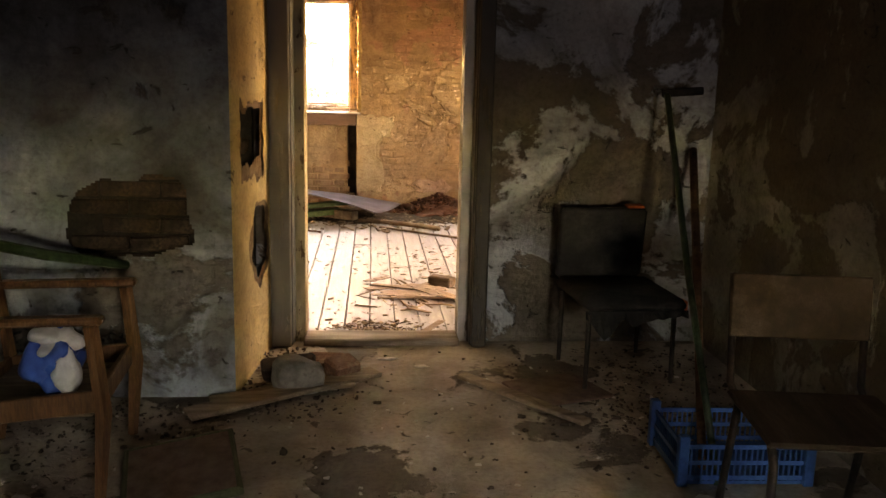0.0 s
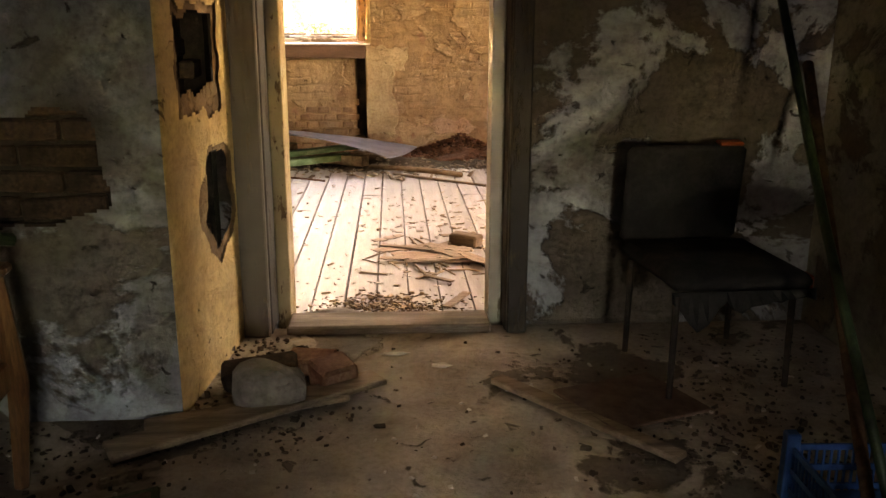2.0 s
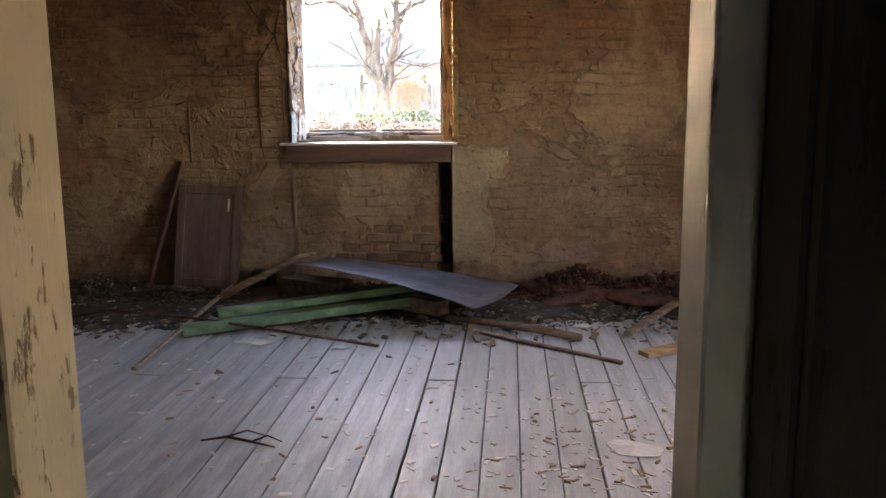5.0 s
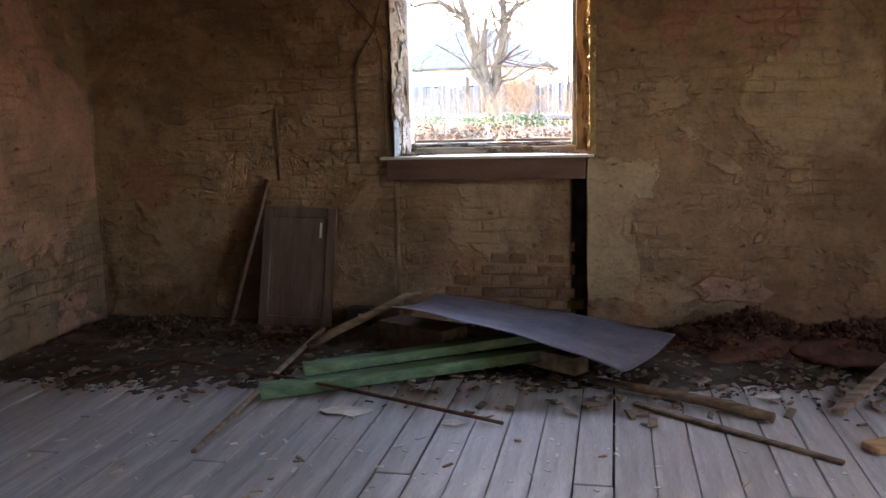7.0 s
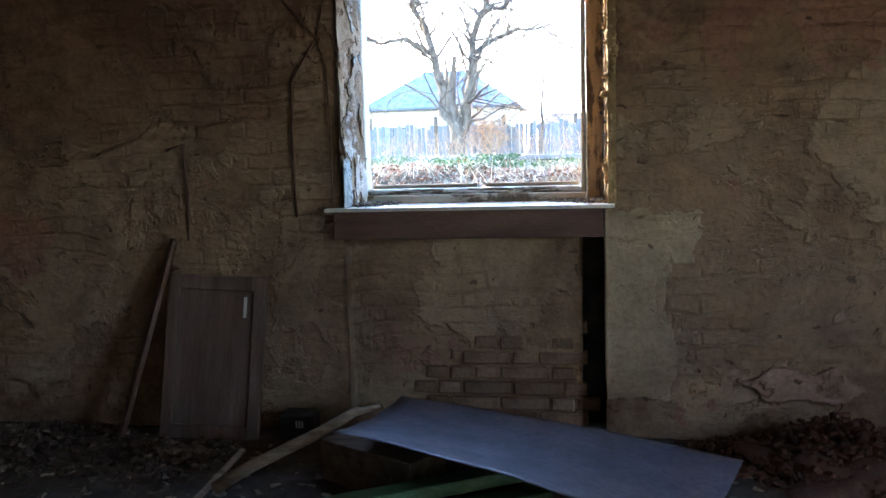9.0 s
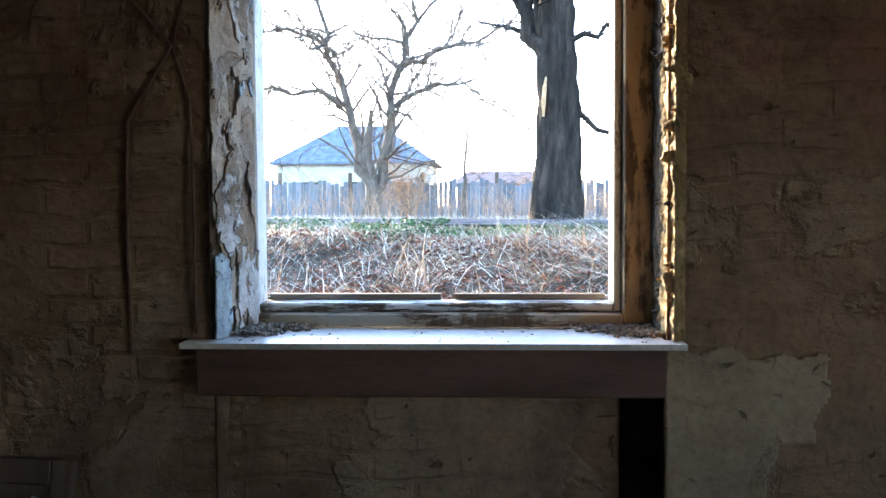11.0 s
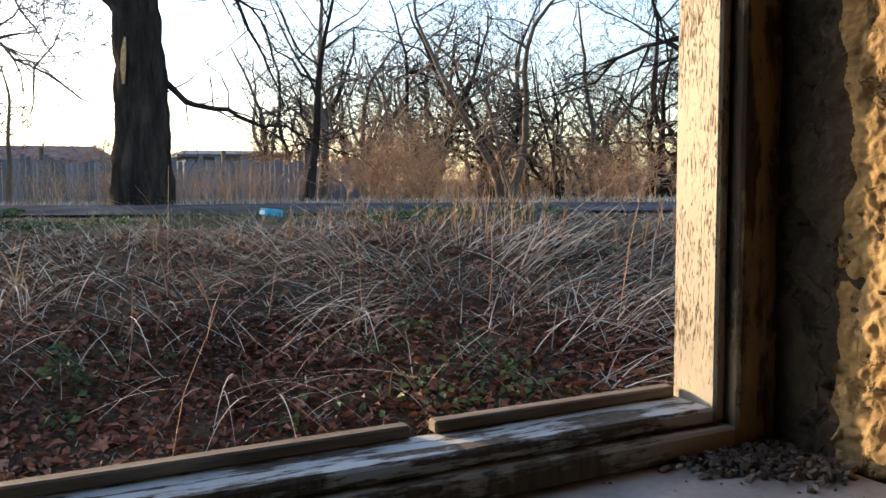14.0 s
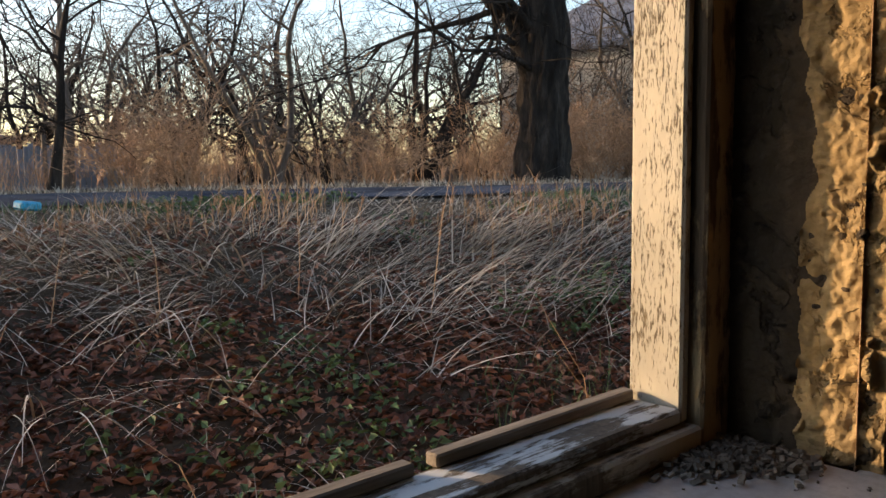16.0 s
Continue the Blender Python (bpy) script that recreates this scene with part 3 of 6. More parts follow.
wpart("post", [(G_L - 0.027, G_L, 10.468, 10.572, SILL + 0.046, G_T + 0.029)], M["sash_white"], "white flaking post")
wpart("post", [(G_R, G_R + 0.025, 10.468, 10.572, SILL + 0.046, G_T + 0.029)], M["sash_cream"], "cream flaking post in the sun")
wpart("top_rail", [(G_L + 0.001, G_R - 0.001, 10.47, 10.57, G_T, G_T + 0.028)], M["sash_white"])
wpart("bottom_rail", [(G_L + 0.001, G_R - 0.001, 10.466, 10.566, SILL + 0.046, G_B - 0.012)], M["rail_white"], "weathered rail with worn white paint")
wpart("bead", [(G_L + 0.012, -0.835, 10.552, 10.578, G_B - 0.011, G_B + 0.008)], M["threshold"], "bare glazing bead", 0.003)
wpart("bead", [(-0.795, G_R - 0.012, 10.552, 10.578, G_B - 0.011, G_B + 0.008)], M["threshold"], "bare glazing bead", 0.003)
bm = bmesh.new()
outline = [(-1.525, 10.15), (-0.165, 10.15), (-0.165, 10.222), (N_R - 0.004, 10.222), (N_R - 0.004, 10.462), (N_L + 0.004, 10.462), (N_L + 0.004, 10.222), (-1.525, 10.222)]
lower = [bm.verts.new((x, y - 10.5, -0.016)) for x, y in outline]
upper = [bm.verts.new((x, y - 10.5, 0.0)) for x, y in outline]
bm.faces.new(upper)
bm.faces.new(lower[::-1])
for i in range(8):
    bm.faces.new((lower[i], lower[(i + 1) % 8], upper[(i + 1) % 8], upper[i]))
part("window_sill", bm, M["sill"], window_1, "pale enamelled window sill")
bm = bmesh.new()
box(bm, -1.49, -0.215, 10.175 - 10.5, 10.20 - 10.5, -0.15, -0.017, 0.004)
part("apron", bm, M["fascia"], window_1, "brown painted apron board")
# ---- materials of the things ----
M["chair_wood"] = simple("varnished_brown_wood", (0.06, 0.024, 0.011), (0.15, 0.064, 0.026), (0.23, 0.11, 0.05), 5, 0.45, 40, (4, 4, 0.6), spec=0.4)
M["green_cloth"] = simple("olive_green_upholstery", (0.035, 0.045, 0.025), (0.07, 0.085, 0.045), (0.11, 0.125, 0.07), 8, 0.95, 90)
M["black_vinyl"] = simple("black_worn_vinyl", (0.012, 0.012, 0.013), (0.02, 0.02, 0.022), (0.036, 0.036, 0.036), 7, 0.85, 60, strength=0.4, spec=0.08)
M["metal_dark"] = simple("dark_painted_steel", (0.015, 0.013, 0.012), (0.04, 0.034, 0.03), (0.1, 0.06, 0.04), 9, 0.5, 60, metal=0.5)
M["plywood"] = simple("dirty_plywood", (0.02, 0.013, 0.009), (0.038, 0.024, 0.017), (0.075, 0.052, 0.04), 3, 0.88, 35, (5, 0.6, 5), spec=0.08)
M["red_plastic"] = simple("red_plastic_cap", (0.25, 0.04, 0.015), (0.42, 0.08, 0.03), (0.5, 0.13, 0.05), 6, 0.5, 40)
M["blue_plastic"] = simple("blue_crate_plastic", (0.004, 0.05, 0.17), (0.008, 0.11, 0.36), (0.02, 0.17, 0.48), 4, 0.45, 40)
M["blue_foil"] = simple("blue_printed_film", (0.015, 0.07, 0.33), (0.02, 0.12, 0.5), (0.04, 0.18, 0.6), 4, 0.3, 30)
M["white_foil"] = simple("white_printed_film", (0.4, 0.42, 0.45), (0.62, 0.64, 0.67), (0.75, 0.77, 0.8), 5, 0.35, 30)
M["green_paint"] = simple("dark_green_painted_metal", (0.008, 0.02, 0.010), (0.016, 0.045, 0.02), (0.035, 0.075, 0.035), 8, 0.5, 50, (3, 3, 0.6))
M["rust"] = simple("rusty_iron", (0.04, 0.02, 0.012), (0.10, 0.05, 0.03), (0.18, 0.09, 0.05), 9, 0.8, 60, metal=0.3)
M["stone"] = simple("broken_concrete", (0.12, 0.11, 0.10), (0.24, 0.225, 0.205), (0.36, 0.335, 0.30), 7, 0.95, 40, strength=0.8, distance=0.01)
M["old_wood"] = simple("grey_brown_old_wood", (0.09, 0.065, 0.045), (0.21, 0.16, 0.115), (0.33, 0.26, 0.19), 4, 0.88, 40, (0.5, 6, 6), vary=0.5)
M["warm_wood"] = simple("bare_pine", (0.2, 0.11, 0.05), (0.38, 0.24, 0.125), (0.5, 0.35, 0.2), 4, 0.8, 40, (0.5, 6, 6), vary=0.4)
M["pole_wood"] = simple("barkless_pole", (0.09, 0.06, 0.035), (0.2, 0.14, 0.085), (0.3, 0.22, 0.14), 6, 0.8, 40, (0.7, 6, 6))
M["green_beam"] = simple("pale_green_painted_beam", (0.05, 0.10, 0.05), (0.11, 0.20, 0.105), (0.22, 0.33, 0.20), 3, 0.6, 30, (0.6, 6, 6))
M["sheet"] = simple("grey_lilac_metal_sheet", (0.075, 0.075, 0.10), (0.135, 0.133, 0.175), (0.20, 0.198, 0.25), 2.5, 0.45, 40, strength=0.15, distance=0.004, metal=0.35, spec=0.5)
M["brown_panel"] = simple("brown_painted_panel", (0.075, 0.045, 0.033), (0.135, 0.085, 0.063), (0.19, 0.13, 0.10), 3, 0.65, 40, (5, 5, 0.6))
M["paper"] = simple("dirty_paper", (0.42, 0.39, 0.34), (0.62, 0.6, 0.55), (0.75, 0.73, 0.69), 6, 0.9, 40)
M["rubble"] = simple("plaster_and_brick_rubble", (0.03, 0.022, 0.016), (0.085, 0.06, 0.044), (0.22, 0.165, 0.12), 3, 0.97, 40, islands=0.9)
M["red_rubble"] = simple("crumbled_red_brick", (0.035, 0.017, 0.012), (0.10, 0.046, 0.03), (0.19, 0.10, 0.07), 3, 0.97, 40, islands=0.8)
M["dirt"] = simple("dark_dirt_crumbs", (0.03, 0.024, 0.018), (0.075, 0.06, 0.046), (0.14, 0.115, 0.09), 4, 0.98, 50, islands=0.9)
M["chips"] = simple("splinters_and_chips", (0.2, 0.15, 0.10), (0.38, 0.3, 0.215), (0.58, 0.5, 0.4), 3, 0.9, 30, islands=0.7)
M["flake"] = simple("white_paint_flakes", (0.4, 0.38, 0.34), (0.6, 0.58, 0.54), (0.74, 0.72, 0.68), 3, 0.8, 30, islands=0.4)
M["veneer"] = simple("torn_grey_brown_veneer", (0.13, 0.095, 0.065), (0.29, 0.225, 0.165), (0.42, 0.34, 0.26), 5, 0.9, 40, (0.6, 6, 6), vary=0.6)
M["crumbs"] = simple("grey_brown_crumbs", (0.09, 0.07, 0.052), (0.2, 0.165, 0.125), (0.34, 0.29, 0.23), 4, 0.97, 50, islands=0.9)
M["black_box"] = simple("black_bakelite", (0.012, 0.012, 0.012), (0.03, 0.03, 0.03), (0.06, 0.06, 0.06), 8, 0.5, 50)


class Heap:
    """Many small pieces gathered into one mesh."""

    def __init__(self):
        self.v, self.f = [], []

    def add(self, verts, faces):
        k = len(self.v)
        self.v += [tuple(p) for p in verts]
        self.f += [tuple(i + k for i in q) for q in faces]

    def blade(self, x, y, z, length, width, turn, lean, droop, n=4):
        c, s = math.cos(turn), math.sin(turn)
        pts, a, px, pz = [], lean, 0.0, 0.0
        for i in range(n + 1):
            w = width * (1 - 0.85 * i / n)
            pts += [(x + c * px - s * w, y + s * px + c * w, z + pz), (x + c * px + s * w, y + s * px - c * w, z + pz)]
            px += math.sin(a) * length / n
            pz += math.cos(a) * length / n
            a += droop / n
        self.add(pts, [(2 * i, 2 * i + 1, 2 * i + 3, 2 * i + 2) for i in range(n)])

    def leaf(self, x, y, z, size, turn, tilt):
        m = pose(x, y, z, random.uniform(-tilt, tilt), random.uniform(-tilt, tilt), turn)
        h = random.uniform(0.1, 0.35) * size
        p = [(-0.5, 0, 0), (-0.1, 0.32, h / size), (0.5, 0, 0.1), (-0.1, -0.32, h / size), (0.1, 0, 0)]
        self.add([m @ (Vector(q) * size) for q in p], [(0, 4, 1), (1, 4, 2), (2, 4, 3), (3, 4, 0)])

    def stem(self, pts, r):
        """A thin three-sided stalk."""
        vs, fs = [], []
        for i, p in enumerate(pts):
            w = r * (1 - 0.7 * i / (len(pts) - 1))
            vs += [(p[0] + w, p[1], p[2]), (p[0] - 0.5 * w, p[1] + 0.87 * w, p[2]), (p[0] - 0.5 * w, p[1] - 0.87 * w, p[2])]
        for i in range(len(pts) - 1):
            for k in range(3):
                a, b = 3 * i + k, 3 * i + (k + 1) % 3
                fs.append((a, b, b + 3, a + 3))
        self.add(vs, fs)

    def chip(self, x, y, z, lx, ly, lz, turn, tilt=12):
        """A splintered, uneven little block that lies on the ground."""
        m = pose(x, y, z, random.uniform(-tilt, tilt), random.uniform(-tilt, tilt), turn)
        r = random.uniform
        low = [(-lx * r(0.35, 0.5), -ly * r(0.3, 0.5), 0), (lx * r(0.35, 0.5), -ly * r(0.3, 0.5), 0), (lx * r(0.3, 0.5), ly * r(0.3, 0.5), 0), (-lx * r(0.3, 0.5), ly * r(0.3, 0.5), 0)]
        top = [(a * r(0.7, 1), b * r(0.6, 1), lz * r(0.6, 1)) for a, b, c in low]
        self.add([m @ Vector(p) for p in low + top], [(3, 2, 1, 0), (4, 5, 6, 7), (0, 1, 5, 4), (1, 2, 6, 5), (2, 3, 7, 6), (3, 0, 4, 7)])

    def done(self, name, mat, label, category, kind="stuff", smooth=False):
        me = bpy.data.meshes.new(name)
        me.from_pydata(self.v, [], self.f)
        me.materials.append(mat)
        if smooth:
            for p in me.polygons:
                p.use_smooth = True
        return tagged(new(name, me), label, category, kind=kind)


def bar(bm, a, b, w, h, bevel=0.004, up=(0, 0, 1)):
    """A squared bar from a to b, w wide and h high."""
    a, b = Vector(a), Vector(b)
    d = (b - a)
    n = d.length
    d.normalize()
    s = d.cross(Vector(up))
    s = s.normalized() if s.length > 1e-4 else Vector((1, 0, 0))
    u = s.cross(d)
    m = Matrix((d, s, u)).transposed().to_4x4()
    m.translation = a
    return box(bm, 0, n, -w / 2, w / 2, -h / 2, h / 2, bevel, m)


def one_bar(name, a, b, w, h, mat, label, category, group=""):
    bm = bmesh.new()
    a, b = Vector(a), Vector(b)
    bar(bm, (0, 0, 0), b - a, w, h)
    for v in bm.verts:
        v.co += Vector((noise.noise(v.co * 9), noise.noise(v.co * 9 + Vector((5, 0, 0))), noise.noise(v.co * 9 + Vector((0, 7, 0))))) * 0.004
    return solid(name, bm, mat, label, category, group, at=Matrix.Translation(a))


# ---- first room ----
def armchair():
    ob = thing("armchair", "old varnished wooden armchair frame with olive back", "armchair", pose(-1.13, 3.09, F1, 0, 0, 4))
    for y in (-0.26, 0.26):
        bm = bmesh.new()
        tube(bm, [(0.21, y, 0.0), (0.235, y, 0.3), (0.21, y, 0.585)], [0.02, 0.03, 0.026], 6)
        part("leg", bm, M["chair_wood"], ob)
        bm = bmesh.new()
        tube(bm, [(-0.27, y, 0.0), (-0.21, y, 0.32), (-0.25, y, 0.72)], [0.018, 0.026, 0.018], 6)
        part("leg", bm, M["chair_wood"], ob)
        bm = bmesh.new()
        bar(bm, (-0.27, y, 0.598), (0.25, y, 0.602), 0.055, 0.028, 0.009)
        part("armrest", bm, M["chair_wood"], ob)
        bm = bmesh.new()
        bar(bm, (-0.21, y * 0.96, 0.29), (0.21, y * 0.96, 0.33), 0.022, 0.075, 0.004)
        part("seat_rail", bm, M["chair_wood"], ob)
    for x, z in ((0.215, 0.325), (-0.21, 0.29)):
        bm = bmesh.new()
        bar(bm, (x, -0.25, z), (x, 0.25, z), 0.022, 0.075, 0.004)
        part("seat_rail", bm, M["chair_wood"], ob)
    bm = bmesh.new()
    box(bm, -0.2, 0.2, -0.24, 0.24, 0.27, 0.30, 0.01)
    part("seat", bm, M["old_wood"], ob, "torn bare seat board")
    bm = bmesh.new()
    box(bm, -0.03, 0.03, -0.235, 0.235, 0.0, 0.34, 0.02, pose(-0.245, 0, 0.42, 0, -8, 0))
    part("backrest", bm, M["green_cloth"], ob, "olive cloth backrest")
    return ob
armchair()
# crumpled blue and white bag on the seat
bag = thing("plastic_bag", "crumpled blue and white printed plastic bag", "bag", pose(-1.06, 2.96, 0.335))
bm = bmesh.new()
lump(bm, (0, 0, 0.09), (0.085, 0.10, 0.105), 0.5, 3.0, 4)
part("body", bm, M["blue_foil"], bag, "blue crumpled film", True)
bm = bmesh.new()
lump(bm, (0.0, 0.0, 0.17), (0.075, 0.088, 0.045), 0.7, 8.0, 4)
part("top", bm, M["white_foil"], bag, "white crumpled film", True)
bm = bmesh.new()
lump(bm, (0.055, -0.055, 0.075), (0.04, 0.05, 0.085), 0.5, 12.0, 3)
part("print", bm, M["white_foil"], bag, "white printed stripe", True)
bm = bmesh.new()
tube(bm, [(0, 0, 0), (0.42, 0.38, -0.19), (0.6, 0.72, -0.30)], [0.021, 0.021, 0.019], 8)
solid("pole", bm, M["green_paint"], "dark green painted pole leaning on the armchair", "pole", at=pose(-1.62, 2.95, 0.90))
cushion = thing("seat_panel", "loose brown seat panel leaning in the dirt", "panel", pose(-0.66, 2.95, 0.0, 5, -7, 13))
bm = bmesh.new()
box(bm, -0.18, 0.18, -0.20, 0.20, 0.03, 0.055, 0.01)
part("board", bm, M["brown_panel"], cushion)
bm = bmesh.new()
tube(bm, [(-0.18, -0.2, 0.04), (0.18, -0.2, 0.04), (0.18, 0.2, 0.04), (-0.18, 0.2, 0.04), (-0.18, -0.2, 0.04)], 0.017, 8)
part("edging", bm, M["green_cloth"], cushion, "dark edging")


def black_chair():
    ob = thing("chair", "black vinyl chair with torn seat cover", "chair", pose(1.15, 4.10, F1, 0, 0, 3))
    for x, y in ((-0.22, -0.30), (0.22, -0.22), (-0.22, 0.15), (0.22, 0.24)):
        bm = bmesh.new()
        tube(bm, [(x, y, 0), (x * 0.98, y * 0.98, 0.36)], [0.011, 0.013], 8)
        part("leg", bm, M["metal_dark"], ob)
    bm = bmesh.new()
    box(bm, -0.235, 0.245, -0.30, 0.22, 0.36, 0.42, 0.022)
    for v in bm.verts:
        v.co.z += 0.018 * noise.noise(v.co * 6)
    part("seat", bm, M["black_vinyl"], ob, "black worn seat", True)
    bm = bmesh.new()
    r = random.Random(3)
    top = [bm.verts.new((-0.235 + 0.48 * i / 16, -0.303, 0.375)) for i in range(17)]
    low = [bm.verts.new((-0.235 + 0.48 * i / 16, -0.31 + 0.012 * math.sin(i), 0.35 - (0.10 * math.exp(-((i - 3) / 1.7) ** 2) + 0.05 * math.exp(-((i - 8) / 1.2) ** 2) + r.uniform(0, 0.018)))) for i in range(17)]
    for i in range(16):
        bm.faces.new((top[i], low[i], low[i + 1], top[i + 1]))
    rag = part("torn_cover", bm, M["black_vinyl"], ob, "ragged hanging strip of torn vinyl")
    mod = rag.modifiers.new("thick", "SOLIDIFY")
    mod.thickness = 0.004
    bm = bmesh.new()
    box(bm, -0.225, 0.225, -0.022, 0.022, 0.0, 0.37, 0.02, pose(0.0, 0.27, 0.40, 7, 0, 0))
    part("backrest", bm, M["black_vinyl"], ob, "black padded backrest", True)
    bm = bmesh.new()
    box(bm, 0.235, 0.262, -0.26, -0.20, 0.35, 0.405, 0.006)
    part("cap", bm, M["red_plastic"], ob, "orange-red plastic corner cap")
    bm = bmesh.new()
    box(bm, 0.11, 0.20, -0.03, 0.02, 0.372, 0.385, 0.004, pose(0.0, 0.27, 0.40, 7, 0, 0))
    part("lining", bm, M["red_plastic"], ob, "red lining at the torn corner")
black_chair()


def plywood_chair():
    ob = thing("chair", "dirty plywood chair on bent steel tube", "chair", pose(1.27, 2.40, F1, 0, 0, -8))
    for s in (-1, 1):
        bm = bmesh.new()
        tube(bm, [(s * 0.19, -0.2, 0), (s * 0.195, -0.21, 0.38), (s * 0.195, -0.17, 0.435), (s * 0.195, 0.16, 0.425), (s * 0.2, 0.22, 0.46), (s * 0.205, 0.27, 0.80)], 0.0125, 10)
        part("tube_frame", bm, M["metal_dark"], ob, smooth=True)
        bm = bmesh.new()
        tube(bm, [(s * 0.2, 0.24, 0), (s * 0.197, 0.13, 0.42)], 0.0125, 10)
        part("leg", bm, M["metal_dark"], ob, smooth=True)
    bm = bmesh.new()
    box(bm, -0.225, 0.225, -0.24, 0.17, 0.438, 0.456, 0.008)
    part("seat", bm, M["plywood"], ob)
    bm = bmesh.new()
    box(bm, -0.215, 0.215, -0.008, 0.008, 0.0, 0.20, 0.006, pose(0, 0.235, 0.605, -6, 0, 0))
    part("backrest", bm, M["plywood"], ob)
plywood_chair()


def crate():
    ob = thing("crate", "bright blue plastic fruit crate", "crate", pose(1.29, 3.03, F1, 0, 0, -2))
    w, d, h = 0.225, 0.17, 0.155
    bm = bmesh.new()
    box(bm, -w, w, -d, d, 0.004, 0.016)
    part("base", bm, M["blue_plastic"], ob)
    for x in (-w, w):
        for y in (-d, d):
            bm = bmesh.new()
            box(bm, x - 0.018, x + 0.018, y - 0.018, y + 0.018, 0, h + 0.03, 0.004)
            part("corner_post", bm, M["blue_plastic"], ob)
    for y in (-d, d):
        for z in (0.03, 0.085, h - 0.012):
            bm = bmesh.new()
            box(bm, -w + 0.019, w - 0.019, y - 0.004, y + 0.004, z - 0.008, z + 0.008)
            part("rail", bm, M["blue_plastic"], ob)
        bm = bmesh.new()
        for i in range(21):
            x = -w + 0.03 + i * 0.0195
            box(bm, x - 0.0028, x + 0.0028, y - 0.003, y + 0.003, 0.017, h - 0.004)
        part("grille", bm, M["blue_plastic"], ob)
    for x in (-w, w):
        for z in (0.03, 0.085, h - 0.012):
            bm = bmesh.new()
            box(bm, x - 0.004, x + 0.004, -d + 0.019, d - 0.019, z - 0.008, z + 0.008)
            part("rail", bm, M["blue_plastic"], ob)
        bm = bmesh.new()
        for i in range(15):
            y = -d + 0.03 + i * 0.0195
            box(bm, x - 0.003, x + 0.003, y - 0.0028, y + 0.0028, 0.017, h - 0.004)
        part("grille", bm, M["blue_plastic"], ob)
crate()
crutch = thing("crutch", "dark green metal crutch leaning in the corner", "crutch", pose(1.19, 2.86, 0))
bm = bmesh.new()
tube(bm, [(0, 0, 0), (0.12, 0.75, 0.62), (0.225, 1.46, 1.33)], [0.013, 0.015, 0.015], 10)
part("shaft", bm, M["green_paint"], crutch, smooth=True)
bm = bmesh.new()
tube(bm, [(0.205, 1.47, 1.335), (0.40, 1.45, 1.352)], 0.02, 10)
part("grip", bm, M["black_vinyl"], crutch, "black grip", True)
bm = bmesh.new()
tube(bm, [(0, 0, 0), (0.24, 0.78, 0.5), (0.46, 1.53, 1.05)], [0.016, 0.019, 0.02], 10)
solid("rod", bm, M["rust"], "rusty brown iron bar leaning in the corner", "bar", at=pose(1.17, 2.95, 0), smooth=True)
# rubble at the doorway
bm = bmesh.new()
lump(bm, (0, 0, 0), (0.125, 0.075, 0.095), 0.35, 1.0, 3)
for v in bm.verts:
    v.co = Vector([max(-l, min(l, c)) for c, l in zip(v.co, (0.115, 0.06, 0.085))])
solid("rubble_block", bm, M["stone"], "grey rounded lump of broken concrete", "rubble", "door rubble", at=pose(-0.34, 3.78, 0.085, 8, 5, 6))
for x, y, z, sx, sy, sz, rz, mt in ((-0.40, 3.98, 0.055, 0.25, 0.12, 0.07, 8, "dark_brick"), (-0.15, 3.93, 0.06, 0.14, 0.12, 0.1, 30, "brick"), (-0.24, 4.1, 0.035, 0.2, 0.11, 0.065, -20, "brick")):
    bm = bmesh.new()
    box(bm, -sx / 2, sx / 2, -sy / 2, sy / 2, -sz / 2, sz / 2, 0.012)
    for v in bm.verts:
        v.co += Vector((noise.noise(v.co * 14), noise.noise(v.co * 14 + Vector((3, 0, 0))), noise.noise(v.co * 14 + Vector((0, 3, 0))))) * 0.012
    solid("loose_brick", bm, M[mt], "broken loose brick beside the doorway", "brick", "door rubble", at=pose(x, y, z, 6, -5, rz))
one_bar("plank", (-0.76, 3.50, 0.02), (0.0, 3.93, 0.05), 0.11, 0.02, M["old_wood"], "splintered grey plank on the floor", "plank", "door planks")
one_bar("plank", (-0.70, 3.66, 0.015), (-0.10, 3.84, 0.035), 0.09, 0.02, M["old_wood"], "splintered grey plank on the floor", "plank", "door planks")
one_bar("plank", (0.40, 3.96, 0.02), (0.86, 3.40, 0.012), 0.055, 0.02, M["old_wood"], "narrow brown slat lying by the doorway", "plank")
bm = bmesh.new()
box(bm, -0.2, 0.2, -0.16, 0.16, 0.0, 0.012, 0.003)
for v in bm.verts:
    v.co.z += 0.008 * noise.noise(v.co * 6)
solid("cardboard", bm, M["brown_panel"], "dark brown sheet of cardboard on the floor", "cardboard", at=pose(0.82, 3.78, 0.008, 1, 2, 24))
# bare brickwork in the burnt patch
def brick_piece(dx, dy, dz):
    bm = bmesh.new()
    box(bm, -dx / 2, dx / 2, -dy / 2, dy / 2, -dz / 2, dz / 2, 0.007)
    for v in bm.verts:
        v.co += Vector((noise.noise(v.co * 20), noise.noise(v.co * 20 + Vector((3, 0, 0))), noise.noise(v.co * 20 + Vector((0, 3, 0))))) * 0.004
    return bm
long_soot = mesh_from("brick", brick_piece(0.235, 0.05, 0.062), M["dark_brick"])
rnd = random.Random(4)
